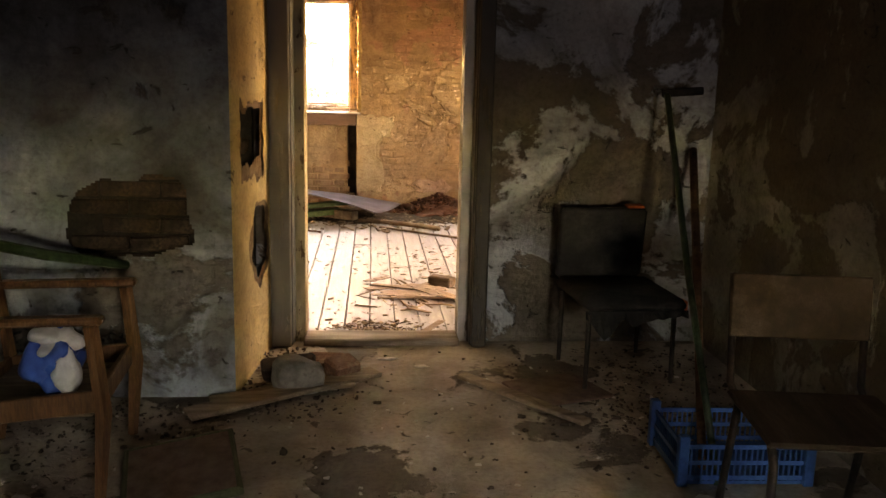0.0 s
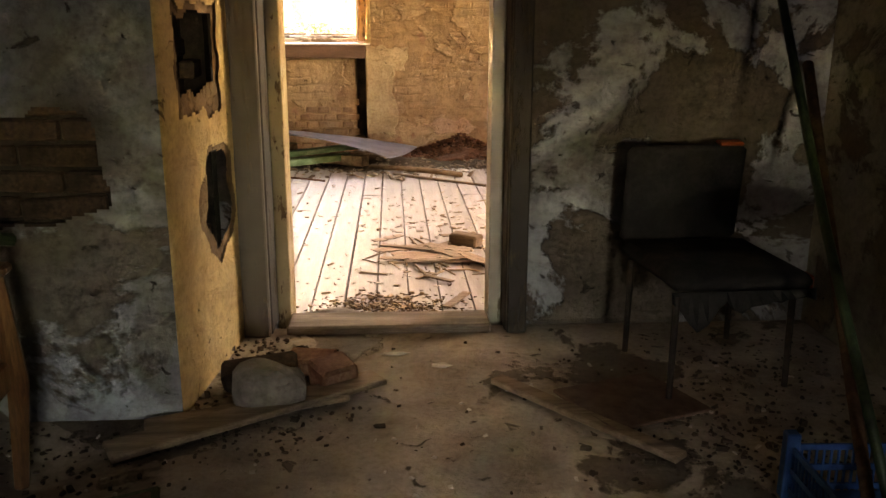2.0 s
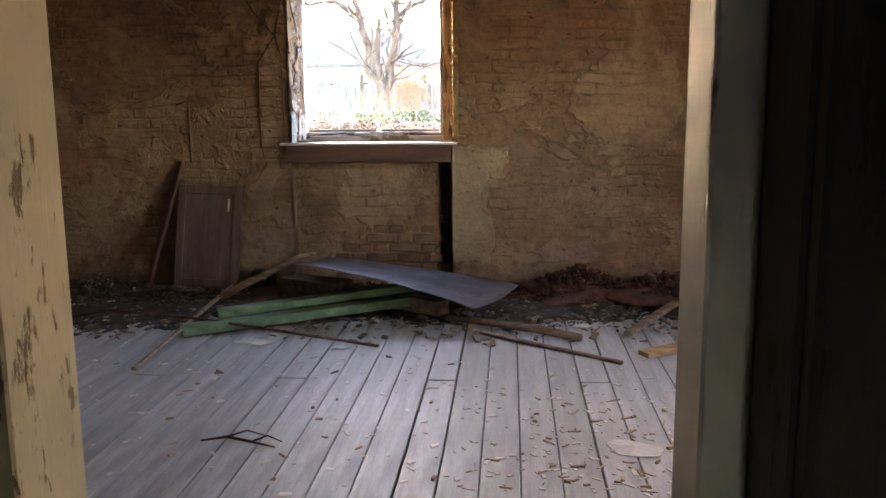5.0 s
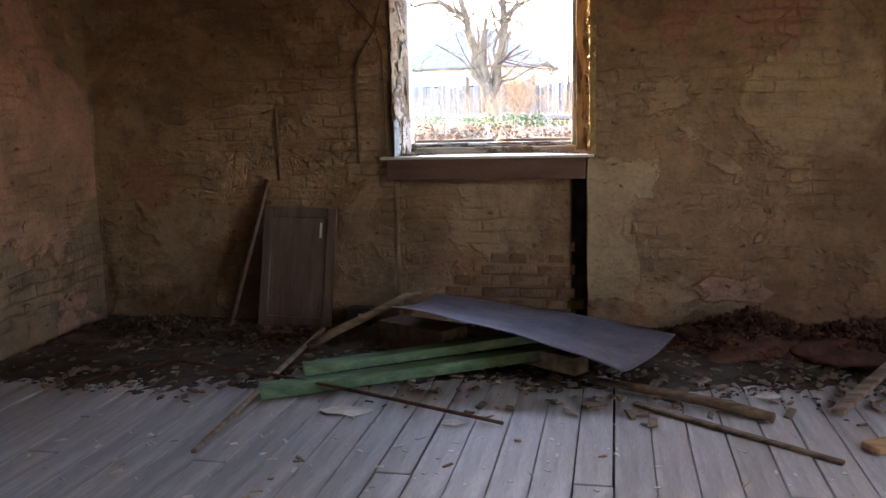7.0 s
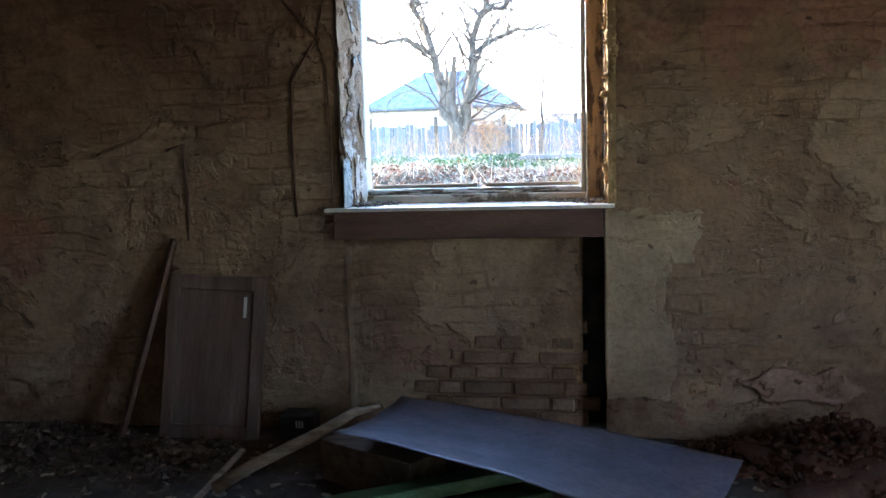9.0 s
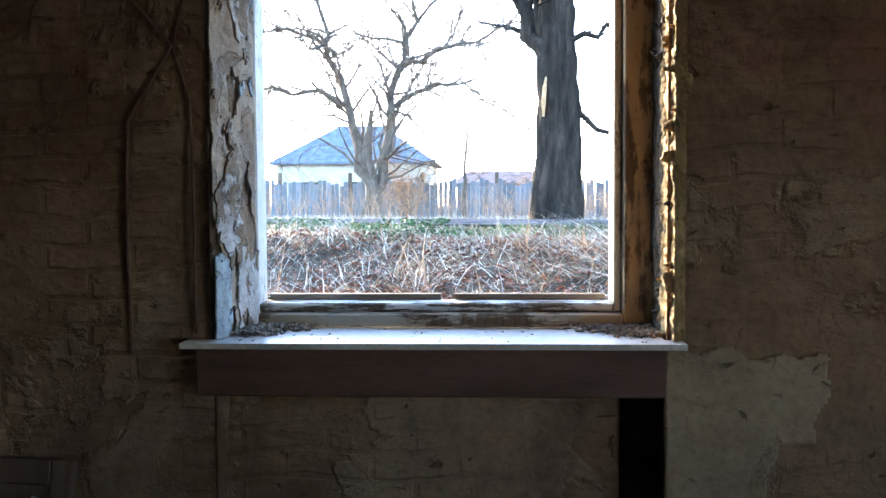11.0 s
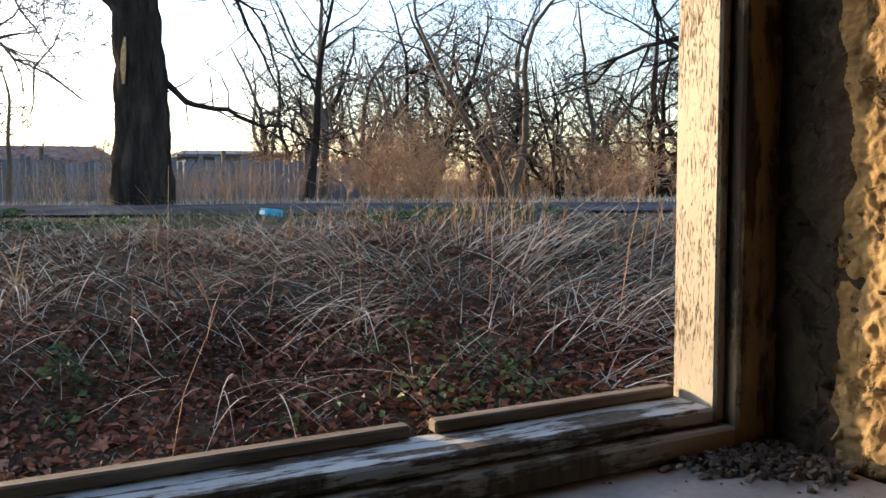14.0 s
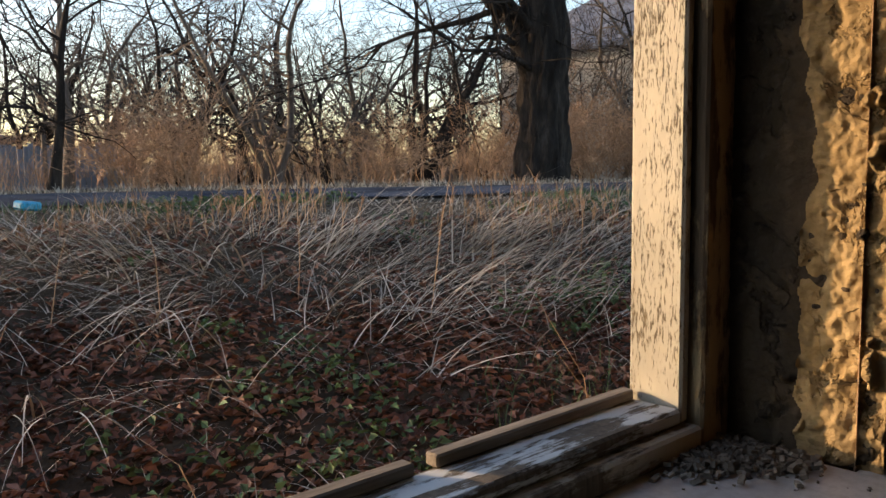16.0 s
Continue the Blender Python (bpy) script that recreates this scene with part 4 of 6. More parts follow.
for row in range(6):
    for col in range(3):
        x, z = -1.28 + col * 0.25 + (0.12 if row % 2 else 0), 0.59 + row * 0.076
        if x > -0.74 or (row, col) in ((0, 2), (2, 0)):
            continue
        o = new("brick", long_soot)
        o.parent = wall_block
        o.matrix_world = pose(x, Y_BLOCK + 0.058 + rnd.uniform(-0.02, 0.02), z, rnd.uniform(-6, 6), rnd.uniform(-3, 3), rnd.uniform(-6, 6))
for row in range(10):
    for col in range(3):
        z = 0.43 + row * 0.076
        if 0.68 < z < 1.0 or col == 2 and row % 2:
            continue
        o = new("brick", long_soot)
        o.parent = wall_reveal
        o.matrix_world = pose(X_BLOCK - 0.092 + 0.02 * col + rnd.uniform(-0.01, 0.008), 3.91 + col * 0.245 + (0.09 if row % 2 else 0), z, 0, 0, 90 + rnd.uniform(-3, 3))
# floor dirt in the first room
random.seed(21)
heap = Heap()
for cx, cy, sx, sy, n in ((1.2, 3.7, 0.28, 0.32, 420), (1.05, 3.45, 0.2, 0.2, 200), (-1.2, 3.35, 0.35, 0.25, 380), (-0.38, 3.85, 0.2, 0.22, 260), (0.15, 2.6, 0.22, 0.12, 110), (0.1, 3.2, 0.5, 0.6, 40), (1.5, 4.2, 0.2, 0.2, 120), (-0.9, 3.6, 0.3, 0.1, 120), (-0.45, 4.3, 0.08, 0.15, 120)):
    for i in range(n):
        x, y = random.gauss(cx, sx), random.gauss(cy, sy)
        if x > 1.72 or y > 4.44 or (x < X_BLOCK and y > 3.72) or (abs(x) < 0.35 and y > 4.4):
            continue
        s = random.uniform(0.004, 0.014) * (2.2 if random.random() < 0.05 else 1)
        heap.chip(x, y, F1, s * random.uniform(1, 2), s, s * random.uniform(0.3, 0.9), random.uniform(0, 360))
heap.done("dirt", M["dirt"], "dark crumbs of dirt and plaster on the floor", "dirt")
heap = Heap()
for i in range(150):
    x, y = random.uniform(-1.6, 1.6), random.uniform(2.0, 4.3)
    if x < X_BLOCK and y > 3.7:
        continue
    heap.chip(x, y, F1, random.uniform(0.008, 0.03), random.uniform(0.006, 0.02), 0.006, random.uniform(0, 360), 5)
heap.done("plaster_flakes", M["flake"], "scattered white plaster flakes on the floor", "flakes")
for x, y, sx, sy in ((-1.1, 2.75, 0.07, 0.05), (1.10, 2.68, 0.075, 0.045), (0.055, 4.24, 0.05, 0.012), (0.22, 4.12, 0.035, 0.02)):
    bm = bmesh.new()
    lump(bm, (0, 0, 0), (sx, sy, 0.028 if sy > 0.03 else 0.006), 0.6, x, 3)
    solid("paper_scrap", bm, M["paper"], "crumpled white paper scrap on the floor", "paper", "paper scraps", at=pose(x, y, 0.02 if sy > 0.03 else 0.007), smooth=True)

# ---- second room ----
# floorboards
rnd = random.Random(9)
nb = 43
bw = (X_R2 - X_L2) / nb
bm = bmesh.new()
box(bm, -bw / 2 + 0.0022, bw / 2 - 0.0022, 4.755, 10.46, -0.028, 0.0, 0.003)
plank_mesh = mesh_from("floorboard", bm, M["board"])
bm = bmesh.new()
box(bm, -bw / 2 + 0.006, bw / 2 - 0.004, 4.755, 7.9, -0.028, 0.0, 0.003)
box(bm, -bw / 2 + 0.004, bw / 2 - 0.008, 7.91, 10.46, -0.028, 0.001, 0.003)
plank_mesh_2 = mesh_from("floorboard", bm, M["board"])
for i in range(nb):
    o = new("floorboard", plank_mesh_2 if i % 5 == 2 else plank_mesh)
    o.parent = floor_2
    o.matrix_world = Matrix.Translation((X_L2 + (i + 0.5) * bw, 0, F2 + rnd.uniform(-0.003, 0.003)))
# bricks bared under the window
long_lime = mesh_from("brick", brick_piece(0.235, 0.05, 0.064), M["lime_brick"])
head_lime = mesh_from("brick", brick_piece(0.114, 0.05, 0.064), M["lime_brick"])
for row in range(7):
    x = -1.16 + (0.06 if row % 2 else 0.0)
    z = -0.07 + row * 0.077
    while x < -0.33:
        w = 0.25 if rnd.random() < 0.35 else 0.126
        if x + w < -0.22 and z + 0.16 * noise.noise(Vector((x * 3, row * 0.7, 1.0))) - 0.12 * (x + 0.7) < 0.33:
            o = new("brick", long_lime if w > 0.2 else head_lime)
            o.parent = recess_back
            o.matrix_world = pose(x + w / 2, 10.364 + rnd.uniform(-0.007, 0.007), z, rnd.uniform(-2, 2), 0, rnd.uniform(-2, 2))
        x += w
# bent metal sheet over the timber
bm = bmesh.new()
A, B, C, D = Vector((-1.21, 9.10, 0.27)), Vector((0.01, 8.83, 0.04)), Vector((0.30, 9.58, 0.03)), Vector((-1.12, 9.88, 0.17))
n = 24
g = {}
for i in range(n + 1):
    for j in range(n + 1):
        u, v = i / n, j / n
        p = A.lerp(B, u).lerp(D.lerp(C, u), v)
        p.z += 0.075 * math.sin(math.pi * u) * (1 - 0.5 * v) * 0.5 - 0.03 * math.sin(math.pi * v) + 0.008 * noise.noise(Vector((u * 4, v * 4, 0)))
        g[i, j] = bm.verts.new(p - Vector((-0.5, 9.3, F2)))
for i in range(n):
    for j in range(n):
        bm.faces.new((g[i, j], g[i + 1, j], g[i + 1, j + 1], g[i, j + 1]))
sheet = solid("metal_sheet", bm, M["sheet"], "bent grey-lilac metal sheet lying on timber", "sheet", at=pose(-0.5, 9.3, F2), smooth=True)
mod = sheet.modifiers.new("thick", "SOLIDIFY")
mod.thickness = 0.004
one_bar("beam", (-1.78, 8.66, -0.08), (-0.36, 9.38, -0.03), 0.10, 0.06, M["green_beam"], "pale green painted wooden beam on the floor", "beam", "green beams")
one_bar("beam", (-1.62, 8.86, -0.02), (-0.30, 9.50, 0.05), 0.09, 0.05, M["green_beam"], "pale green painted wooden beam on the floor", "beam", "green beams")
one_bar("beam", (-0.9, 9.7, -0.06), (-0.2, 9.2, -0.05), 0.12, 0.10, M["old_wood"], "dark old beam under the metal sheet", "beam")
one_bar("beam", (-1.35, 9.65, -0.02), (-0.9, 9.35, 0.0), 0.2, 0.18, M["old_wood"], "dark timber block propping the sheet", "beam")
bm = bmesh.new()
tube(bm, [(0, 0, 0.0), (0.14, 0.03, 0.08), (0.4, 0.09, 0.2), (0.52, 0.14, 0.265), (0.61, 0.19, 0.275)], [0.026, 0.024, 0.022, 0.018, 0.009], 9)
solid("pole", bm, M["pole_wood"], "barkless crooked pole propped on the timber", "pole", at=pose(-1.70, 9.17, 0.01), smooth=True)
one_bar("slat", (-1.775, 7.96, -0.108), (-1.765, 9.6, 0.0), 0.026, 0.018, M["old_wood"], "thin grey slat across the timber pile", "slat", "thin slats")
bm = bmesh.new()
tube(bm, [(0, 0, 0.01), (0.2, 0.22, 0.05), (0.47, 0.37, 0.075), (1.12, 0.2, 0.07), (1.57, 0.1, 0.04), (2.34, -0.16, 0.01)], 0.009, 7)
solid("rod", bm, M["rust"], "long bent dark rusty rod on the floorboards", "rod", at=pose(-2.86, 8.60, F2 + 0.012), smooth=True)
bm = bmesh.new()
tube(bm, [(0, 0, 0), (0.3, -0.17, 0.01), (0.62, -0.30, 0.0), (0.82, -0.42, -0.01)], [0.018, 0.024, 0.026, 0.024], 9)
solid("pole", bm, M["pole_wood"], "short barkless pole beside the metal sheet", "pole", at=pose(-0.16, 9.06, F2 + 0.04), smooth=True)
one_bar("slat", (0.06, 8.80, -0.105), (0.85, 8.22, -0.11), 0.03, 0.018, M["old_wood"], "thin grey slat across the floorboards", "slat", "thin slats")
one_bar("board", (0.98, 8.36, -0.10), (1.75, 8.82, -0.09), 0.09, 0.03, M["warm_wood"], "broken orange-brown board on the floor", "board", "broken boards")
one_bar("board", (0.95, 8.75, -0.09), (1.35, 9.35, -0.03), 0.06, 0.025, M["old_wood"], "broken grey board by the rubble", "board", "broken boards")
# panel leaning at the window wall
panel = thing("cupboard_door", "brown framed cupboard door leaning on the wall", "cupboard door", pose(-2.12, 10.02, F2 + 0.012, -11, 2.6, 2))
for x0, x1, z0, z1 in ((-0.25, -0.19, 0, 0.80), (0.19, 0.25, 0, 0.80), (-0.189, 0.189, 0, 0.07), (-0.189, 0.189, 0.73, 0.80)):
    bm = bmesh.new()
    box(bm, x0, x1, -0.018, 0.018, z0, z1, 0.004)
    part("frame", bm, M["brown_panel"], panel)
bm = bmesh.new()
box(bm, -0.188, 0.188, -0.004, 0.010, 0.071, 0.729)
part("panel", bm, M["brown_panel"], panel)
bm = bmesh.new()
box(bm, 0.145, 0.16, -0.021, -0.0185, 0.60, 0.70)
part("paint_mark", bm, M["flake"], panel, "pale paint mark")
one_bar("board", (-2.58, 10.02, F2 + 0.02), (-2.32, 10.19, 0.86), 0.09, 0.025, M["fascia"], "dark narrow board leaning on the wall", "board")
sock = thing("socket_box", "small black electrical box with white label", "electrical box", pose(-1.68, 10.10, F2))
bm = bmesh.new()
box(bm, -0.085, 0.085, -0.06, 0.06, 0.0, 0.14, 0.01)
part("body", bm, M["black_box"], sock)
for k in range(3):
    bm = bmesh.new()
    box(bm, 0.0 + k * 0.014, 0.009 + k * 0.014, -0.063, -0.0605, 0.075, 0.11)
    part("mark", bm, M["flake"], sock, "white mark")
# cracks and a cable groove are dark strips let into the plaster
def groove(rows, w, label, name="cable"):
    bm = bmesh.new()
    tube(bm, rows, w, 6)
    return solid(name, bm, M["fascia"], label, "cable", smooth=True)
groove([(-1.80, 10.205, 2.15), (-1.70, 10.21, 1.98), (-1.55, 10.21, 1.81), (-1.68, 10.21, 1.61), (-1.69, 10.21, 1.3), (-1.685, 10.21, 0.96)], 0.006, "dark cable hanging along the cracked wall")
groove([(-1.55, 10.21, 1.81), (-1.505, 10.212, 1.66), (-1.50, 10.212, 1.4), (-1.50, 10.213, 1.02)], 0.004, "thin dark wire beside the window")
groove([(-1.55, 10.21, 1.81), (-1.50, 10.21, 2.0), (-1.47, 10.21, 2.3)], 0.004, "thin dark wire running up the wall")
groove([(-2.34, 10.205, 1.30), (-2.25, 10.208, 1.33), (-2.245, 10.21, 1.1), (-2.25, 10.21, 0.85)], 0.008, "old cable end plastered into the wall")
# rubble heaps along the window wall
random.seed(33)
def mound(heap, cx, cy, sx, sy, h, n, big=0.034):
    for i in range(n):
        a, r = random.uniform(0, 6.28), random.random() ** 0.6
        x, y = cx + sx * r * math.cos(a), cy + sy * r * math.sin(a)
        if y > 10.16 or x < X_L2 + 0.05:
            continue
        s = random.uniform(0.012, big)
        z = F2 + h * (1 - r) * random.uniform(0.2, 1.0)
        heap.chip(x, y, z, s * random.uniform(1, 1.8), s * random.uniform(0.7, 1.2), s * random.uniform(0.4, 0.9), random.uniform(0, 360), 40)
for nm, mt, rows, lab in (("rubble", "red_rubble", [(0.75, 9.95, 0.55, 0.45, 0.24, 2200), (1.4, 9.9, 0.65, 0.5, 0.2, 1700), (0.3, 9.95, 0.35, 0.3, 0.08, 500)], "heap of crumbled red brick and plaster"),
                          ("rubble", "rubble", [(-3.0, 9.8, 0.7, 0.5, 0.12, 1300), (-2.2, 9.75, 0.5, 0.4, 0.06, 700), (-0.8, 10.0, 0.7, 0.25, 0.06, 500), (2.2, 9.9, 0.7, 0.4, 0.12, 600)], "heap of grey-brown plaster rubble")):
    heap = Heap()
    for r in rows:
        mound(heap, *r)
    heap.done(nm, M[mt], lab, "rubble")
    bm = bmesh.new()
    for cx, cy, sx, sy, h, n in rows:
        lump(bm, (cx, min(cy, 10.16 - sy * 0.72), F2 - 0.005), (sx * 0.8, sy * 0.7, h * 0.42), 0.8, cx, 5)
    for v in bm.verts:
        v.co += Vector((0, 0, 1)) * (0.03 * noise.noise(v.co * 9) + 0.022 * noise.noise(v.co * 27))
    solid("rubble_bed", bm, M["rubble" if mt == "rubble" else "red_rubble"], "dusty bed of the rubble heap", "rubble", kind="stuff", smooth=True)
heap = Heap()
for i in range(9000):
    x, y = random.uniform(X_L2 + 0.1, X_R2 - 0.1), random.triangular(8.4, 10.17, 9.9)
    edge = 9.08 + 0.3 * noise.noise(Vector((x * 1.3, 0, 4.0))) - (0.35 if x < -1.8 else 0.0)
    if y < edge and random.random() < 0.97:
        continue
    s = random.uniform(0.006, 0.022)
    heap.chip(x, y, F2, s * random.uniform(1, 2), s, s * 0.45, random.uniform(0, 360), 20)
heap.done("dirt", M["dirt"], "dark crumbled dirt along the window wall", "dirt")
heap = Heap()
for i in range(1500):
    x, y = random.uniform(X_L2 + 0.1, X_R2 - 0.1), random.triangular(8.5, 10.15, 9.5)
    s = random.uniform(0.012, 0.05)
    heap.chip(x, y, F2 + 0.012, s * random.uniform(1, 1.8), s, s * 0.3, random.uniform(0, 360), 24)
heap.done("plaster_flakes", M["crumbs"], "broken plaster flakes and chips on the dirt", "flakes")
bm = bmesh.new()
cols, rows_n = 330, 90
bed = []
for j in range(rows_n + 1):
    row = []
    for i in range(cols + 1):
        x, y = X_L2 + 0.06 + (X_R2 - X_L2 - 0.12) * i / cols, 8.5 + 1.68 * j / rows_n
        edge = 9.12 + 0.3 * noise.noise(Vector((x * 1.3, 0, 4.0))) - (0.3 if x < -1.8 else 0.0) + 0.18 * noise.noise(Vector((x * 6, y * 6, 1.0)))
        z = min(0.022, 0.06 * (y - edge)) + 0.012 * noise.noise(Vector((x * 11, y * 11, 2.0))) + 0.007 * noise.noise(Vector((x * 34, y * 34, 2.0)))
        row.append(bm.verts.new((x, y, F2 + max(-0.02, z))))
    bed.append(row)
for r0, r1 in zip(bed, bed[1:]):
    for i in range(cols):
        if max(r0[i].co.z, r0[i + 1].co.z, r1[i].co.z, r1[i + 1].co.z) > F2 - 0.004:
            bm.faces.new((r0[i], r0[i + 1], r1[i + 1], r1[i]))
for v in [v for v in bm.verts if not v.link_faces]:
    bm.verts.remove(v)
solid("dirt_bed", bm, M["dirt"], "dark trodden dirt over the floorboards", "dirt", kind="stuff", smooth=True)
# splinters, chips and flakes on the boards
heap = Heap()
for cx, cy, sx, sy, n, l in ((0.32, 6.0, 0.22, 0.22, 60, 0.22), (0.55, 6.6, 0.25, 0.25, 36, 0.08), (0.0, 5.1, 0.18, 0.13, 200, 0.06), (0.9, 7.2, 0.4, 0.35, 60, 0.09), (-1.2, 7.3, 0.8, 0.8, 40, 0.06)):
    for i in range(n):
        heap.chip(random.gauss(cx, sx), random.gauss(cy, sy), F2 + 0.001, random.uniform(0.2, 1.0) * l, random.uniform(0.006, 0.022), random.uniform(0.004, 0.014), random.gauss(0, 60), 8)
heap.done("splinters", M["chips"], "wood splinters and chips on the floorboards", "splinters")
heap = Heap()
for cx, cy, sx, sy, n, in ((0.0, 5.12, 0.17, 0.11, 700), (0.3, 6.05, 0.25, 0.25, 50), (0.5, 5.3, 0.3, 0.3, 30), (-0.5, 5.4, 0.4, 0.5, 25)):
    for i in range(n):
        s = random.uniform(0.004, 0.013)
        x, y = random.gauss(cx, sx), random.gauss(cy, sy)
        if y > 4.84:
            heap.chip(x, y, F2 + 0.001, s * random.uniform(1.5, 4), s, s * 0.35, random.uniform(0, 360), 25)
heap.done("dirt", M["rubble"], "brown crumbs and bark beside the threshold", "dirt")
heap = Heap()
for i in range(700):
    x, y = random.uniform(-2.6, 1.6), random.uniform(4.95, 8.6)
    if random.random() < 0.35:
        x, y = random.gauss(0.75, 0.4), random.gauss(6.9, 0.5)
    s = random.uniform(0.008, 0.034)
    heap.chip(x, y, F2 + 0.002, s * random.uniform(1, 2), s * random.uniform(0.5, 1), 0.004, random.uniform(0, 360), 8)
heap.done("paint_flakes", M["flake"], "white flakes of paint and glass on the boards", "flakes")
bm = bmesh.new()
tube(bm, [(-0.16, 0.0, 0.008), (-0.05, 0.02, 0.02), (0.06, -0.01, 0.012), (0.17, -0.05, 0.008)], [0.004, 0.007, 0.006, 0.003], 6)
tube(bm, [(-0.05, 0.02, 0.02), (0.02, 0.07, 0.03), (0.1, 0.06, 0.012)], [0.005, 0.004, 0.002], 5)
tube(bm, [(0.06, -0.01, 0.012), (0.12, 0.03, 0.025), (0.19, 0.0, 0.01)], [0.005, 0.004, 0.002], 5)
solid("twig", bm, M["rust"], "small dark forked twig on the boards", "twig", at=pose(-0.9, 7.03, F2), smooth=True)
for x, y, s, rz in ((-1.29, 8.54, 0.12, 10), (-0.75, 8.45, 0.06, -5), (-1.9, 9.45, 0.09, 15), (-2.6, 9.3, 0.07, 60), (0.7, 9.0, 0.07, 30), (-2.5, 9.0, 0.12, 40), (-2.3, 9.2, 0.1, 70), (0.75, 7.05, 0.13, -20)):
    bm = bmesh.new()
    r = random.Random(x)
    ring = [bm.verts.new((s * (0.8 + 0.4 * r.random()) * math.cos(k * 0.63), s * 0.55 * (0.8 + 0.5 * r.random()) * math.sin(k * 0.63), r.uniform(0.001, 0.012))) for k in range(10)]
    mid_v = bm.verts.new((0, 0, 0.012))
    for k in range(10):
        bm.faces.new((ring[k], ring[(k + 1) % 10], mid_v))
    o = solid("paper_scrap", bm, M["paper"], "torn white paper scrap on the boards", "paper", "paper scraps", at=pose(x, y, F2 + 0.004, 0, 0, rz))
    mod = o.modifiers.new("thick", "SOLIDIFY")
    mod.thickness = 0.002
bm = bmesh.new()
box(bm, -0.10, 0.10, -0.05, 0.05, 0.0, 0.075, 0.012)
for v in bm.verts:
    v.co += Vector((noise.noise(v.co * 14), noise.noise(v.co * 14 + Vector((3, 0, 0))), 0)) * 0.015
solid("wood_block", bm, M["old_wood"], "charred broken block of wood on the boards", "wood block", at=pose(0.50, 6.30, F2, 0, 0, -38))
for a, b, w in (((-0.02, 6.30), (0.35, 6.12), 0.05), ((0.05, 6.02), (0.52, 6.0), 0.055), ((0.12, 5.92), (0.55, 5.88), 0.04), ((0.42, 6.15), (0.62, 5.8), 0.07), ((0.22, 5.64), (0.36, 5.5), 0.035), ((0.28, 6.2), (0.45, 6.38), 0.05), ((0.30, 5.1), (0.42, 5.32), 0.05)):
    one_bar("wood_fragment", (*a, F2 + 0.012), (*b, F2 + 0.016), w, 0.008, M["veneer"], "splintered piece of wood on the boards", "wood piece", "wood pieces")
def torn_sheet(x, y, z, length, width, rz, seed):
    """A thin sheet of veneer with a ragged outline, curled at its ends."""
    r = random.Random(seed)
    bm = bmesh.new()
    n = 12
    sides = []
    for sgn in (-1, 1):
        row = []
        for i in range(n + 1):
            f = i / n - 0.5
            w = width * 0.5 * (0.55 + 0.45 * math.cos(f * 2.6)) * r.uniform(0.65, 1.1)
            row.append(bm.verts.new((length * f + r.uniform(-0.01, 0.01), sgn * w, 0.003 + 0.05 * length * f * f + r.uniform(0, 0.006))))
        sides.append(row)
    for i in range(n):
        bm.faces.new((sides[0][i], sides[0][i + 1], sides[1][i + 1], sides[1][i]))
    ob = solid("veneer_sheet", bm, M["veneer"], "torn pale brown sheet of veneer on the boards", "veneer", "torn veneer", at=pose(x, y, F2 + z, 0, 0, rz))
    mod = ob.modifiers.new("thick", "SOLIDIFY")
    mod.thickness = 0.003
for k, (x, y, length, width, rz) in enumerate(((0.10, 6.22, 0.34, 0.12, 20), (0.24, 6.08, 0.42, 0.10, 5), (0.38, 6.20, 0.30, 0.13, -28), (0.16, 5.96, 0.38, 0.07, 2), (0.42, 6.0, 0.36, 0.10, -45), (0.30, 5.90, 0.34, 0.06, 8), (0.52, 5.88, 0.28, 0.09, -60), (0.02, 6.36, 0.22, 0.08, 40), (0.46, 6.42, 0.24, 0.07, 15))):
    torn_sheet(x, y, 0.004 + 0.004 * k, length, width, rz, k)
bm = bmesh.new()
lump(bm, (0, 0, 0.01), (0.13, 0.06, 0.035), 0.5, 6.0, 3)
solid("rubble_block", bm, M["stone"], "flat grey piece of debris by the threshold", "rubble", at=pose(-0.25, 4.98, F2 + 0.01, 0, 0, 12), smooth=True)
# crumbs on the window sill
heap = Heap()
for cx, cy, n in ((-1.385, 10.40, 420), (-1.39, 10.31, 300), (-1.30, 10.425, 260), (-0.25, 10.40, 480), (-0.33, 10.40, 380), (-0.25, 10.32, 300)):
    for i in range(n):
        x, y = random.gauss(cx, 0.045), random.gauss(cy, 0.03)
        if N_L + 0.01 < x < N_R - 0.01 and y < 10.44:
            s = random.uniform(0.003, 0.013)
            heap.chip(x, y, SILL + random.uniform(0, 0.012), s * 1.6, s, s * 0.7, random.uniform(0, 360), 30)
for i in range(60):
    s = random.uniform(0.002, 0.006)
    heap.chip(random.uniform(N_L + 0.05, N_R - 0.05), random.uniform(10.17, 10.43), SILL + 0.001, s * 1.6, s, s * 0.5, random.uniform(0, 360), 20)
heap.done("dirt", M["crumbs"], "grey-brown crumbs heaped in the sill corners", "dirt")
# ---- ground outside: a bank up to a lane ----
M["earth"] = simple("leafy_earth", (0.035, 0.028, 0.02), (0.075, 0.058, 0.04), (0.12, 0.095, 0.06), 1.5, 1.0, 25, strength=0.9, distance=0.05, spec=0.05)
def lane_side(x, y):
    """Metres from the middle of the lane, which runs slantwise past the house."""
    return (x - 1.0) * 0.447 + (y - 20.5) * 0.894
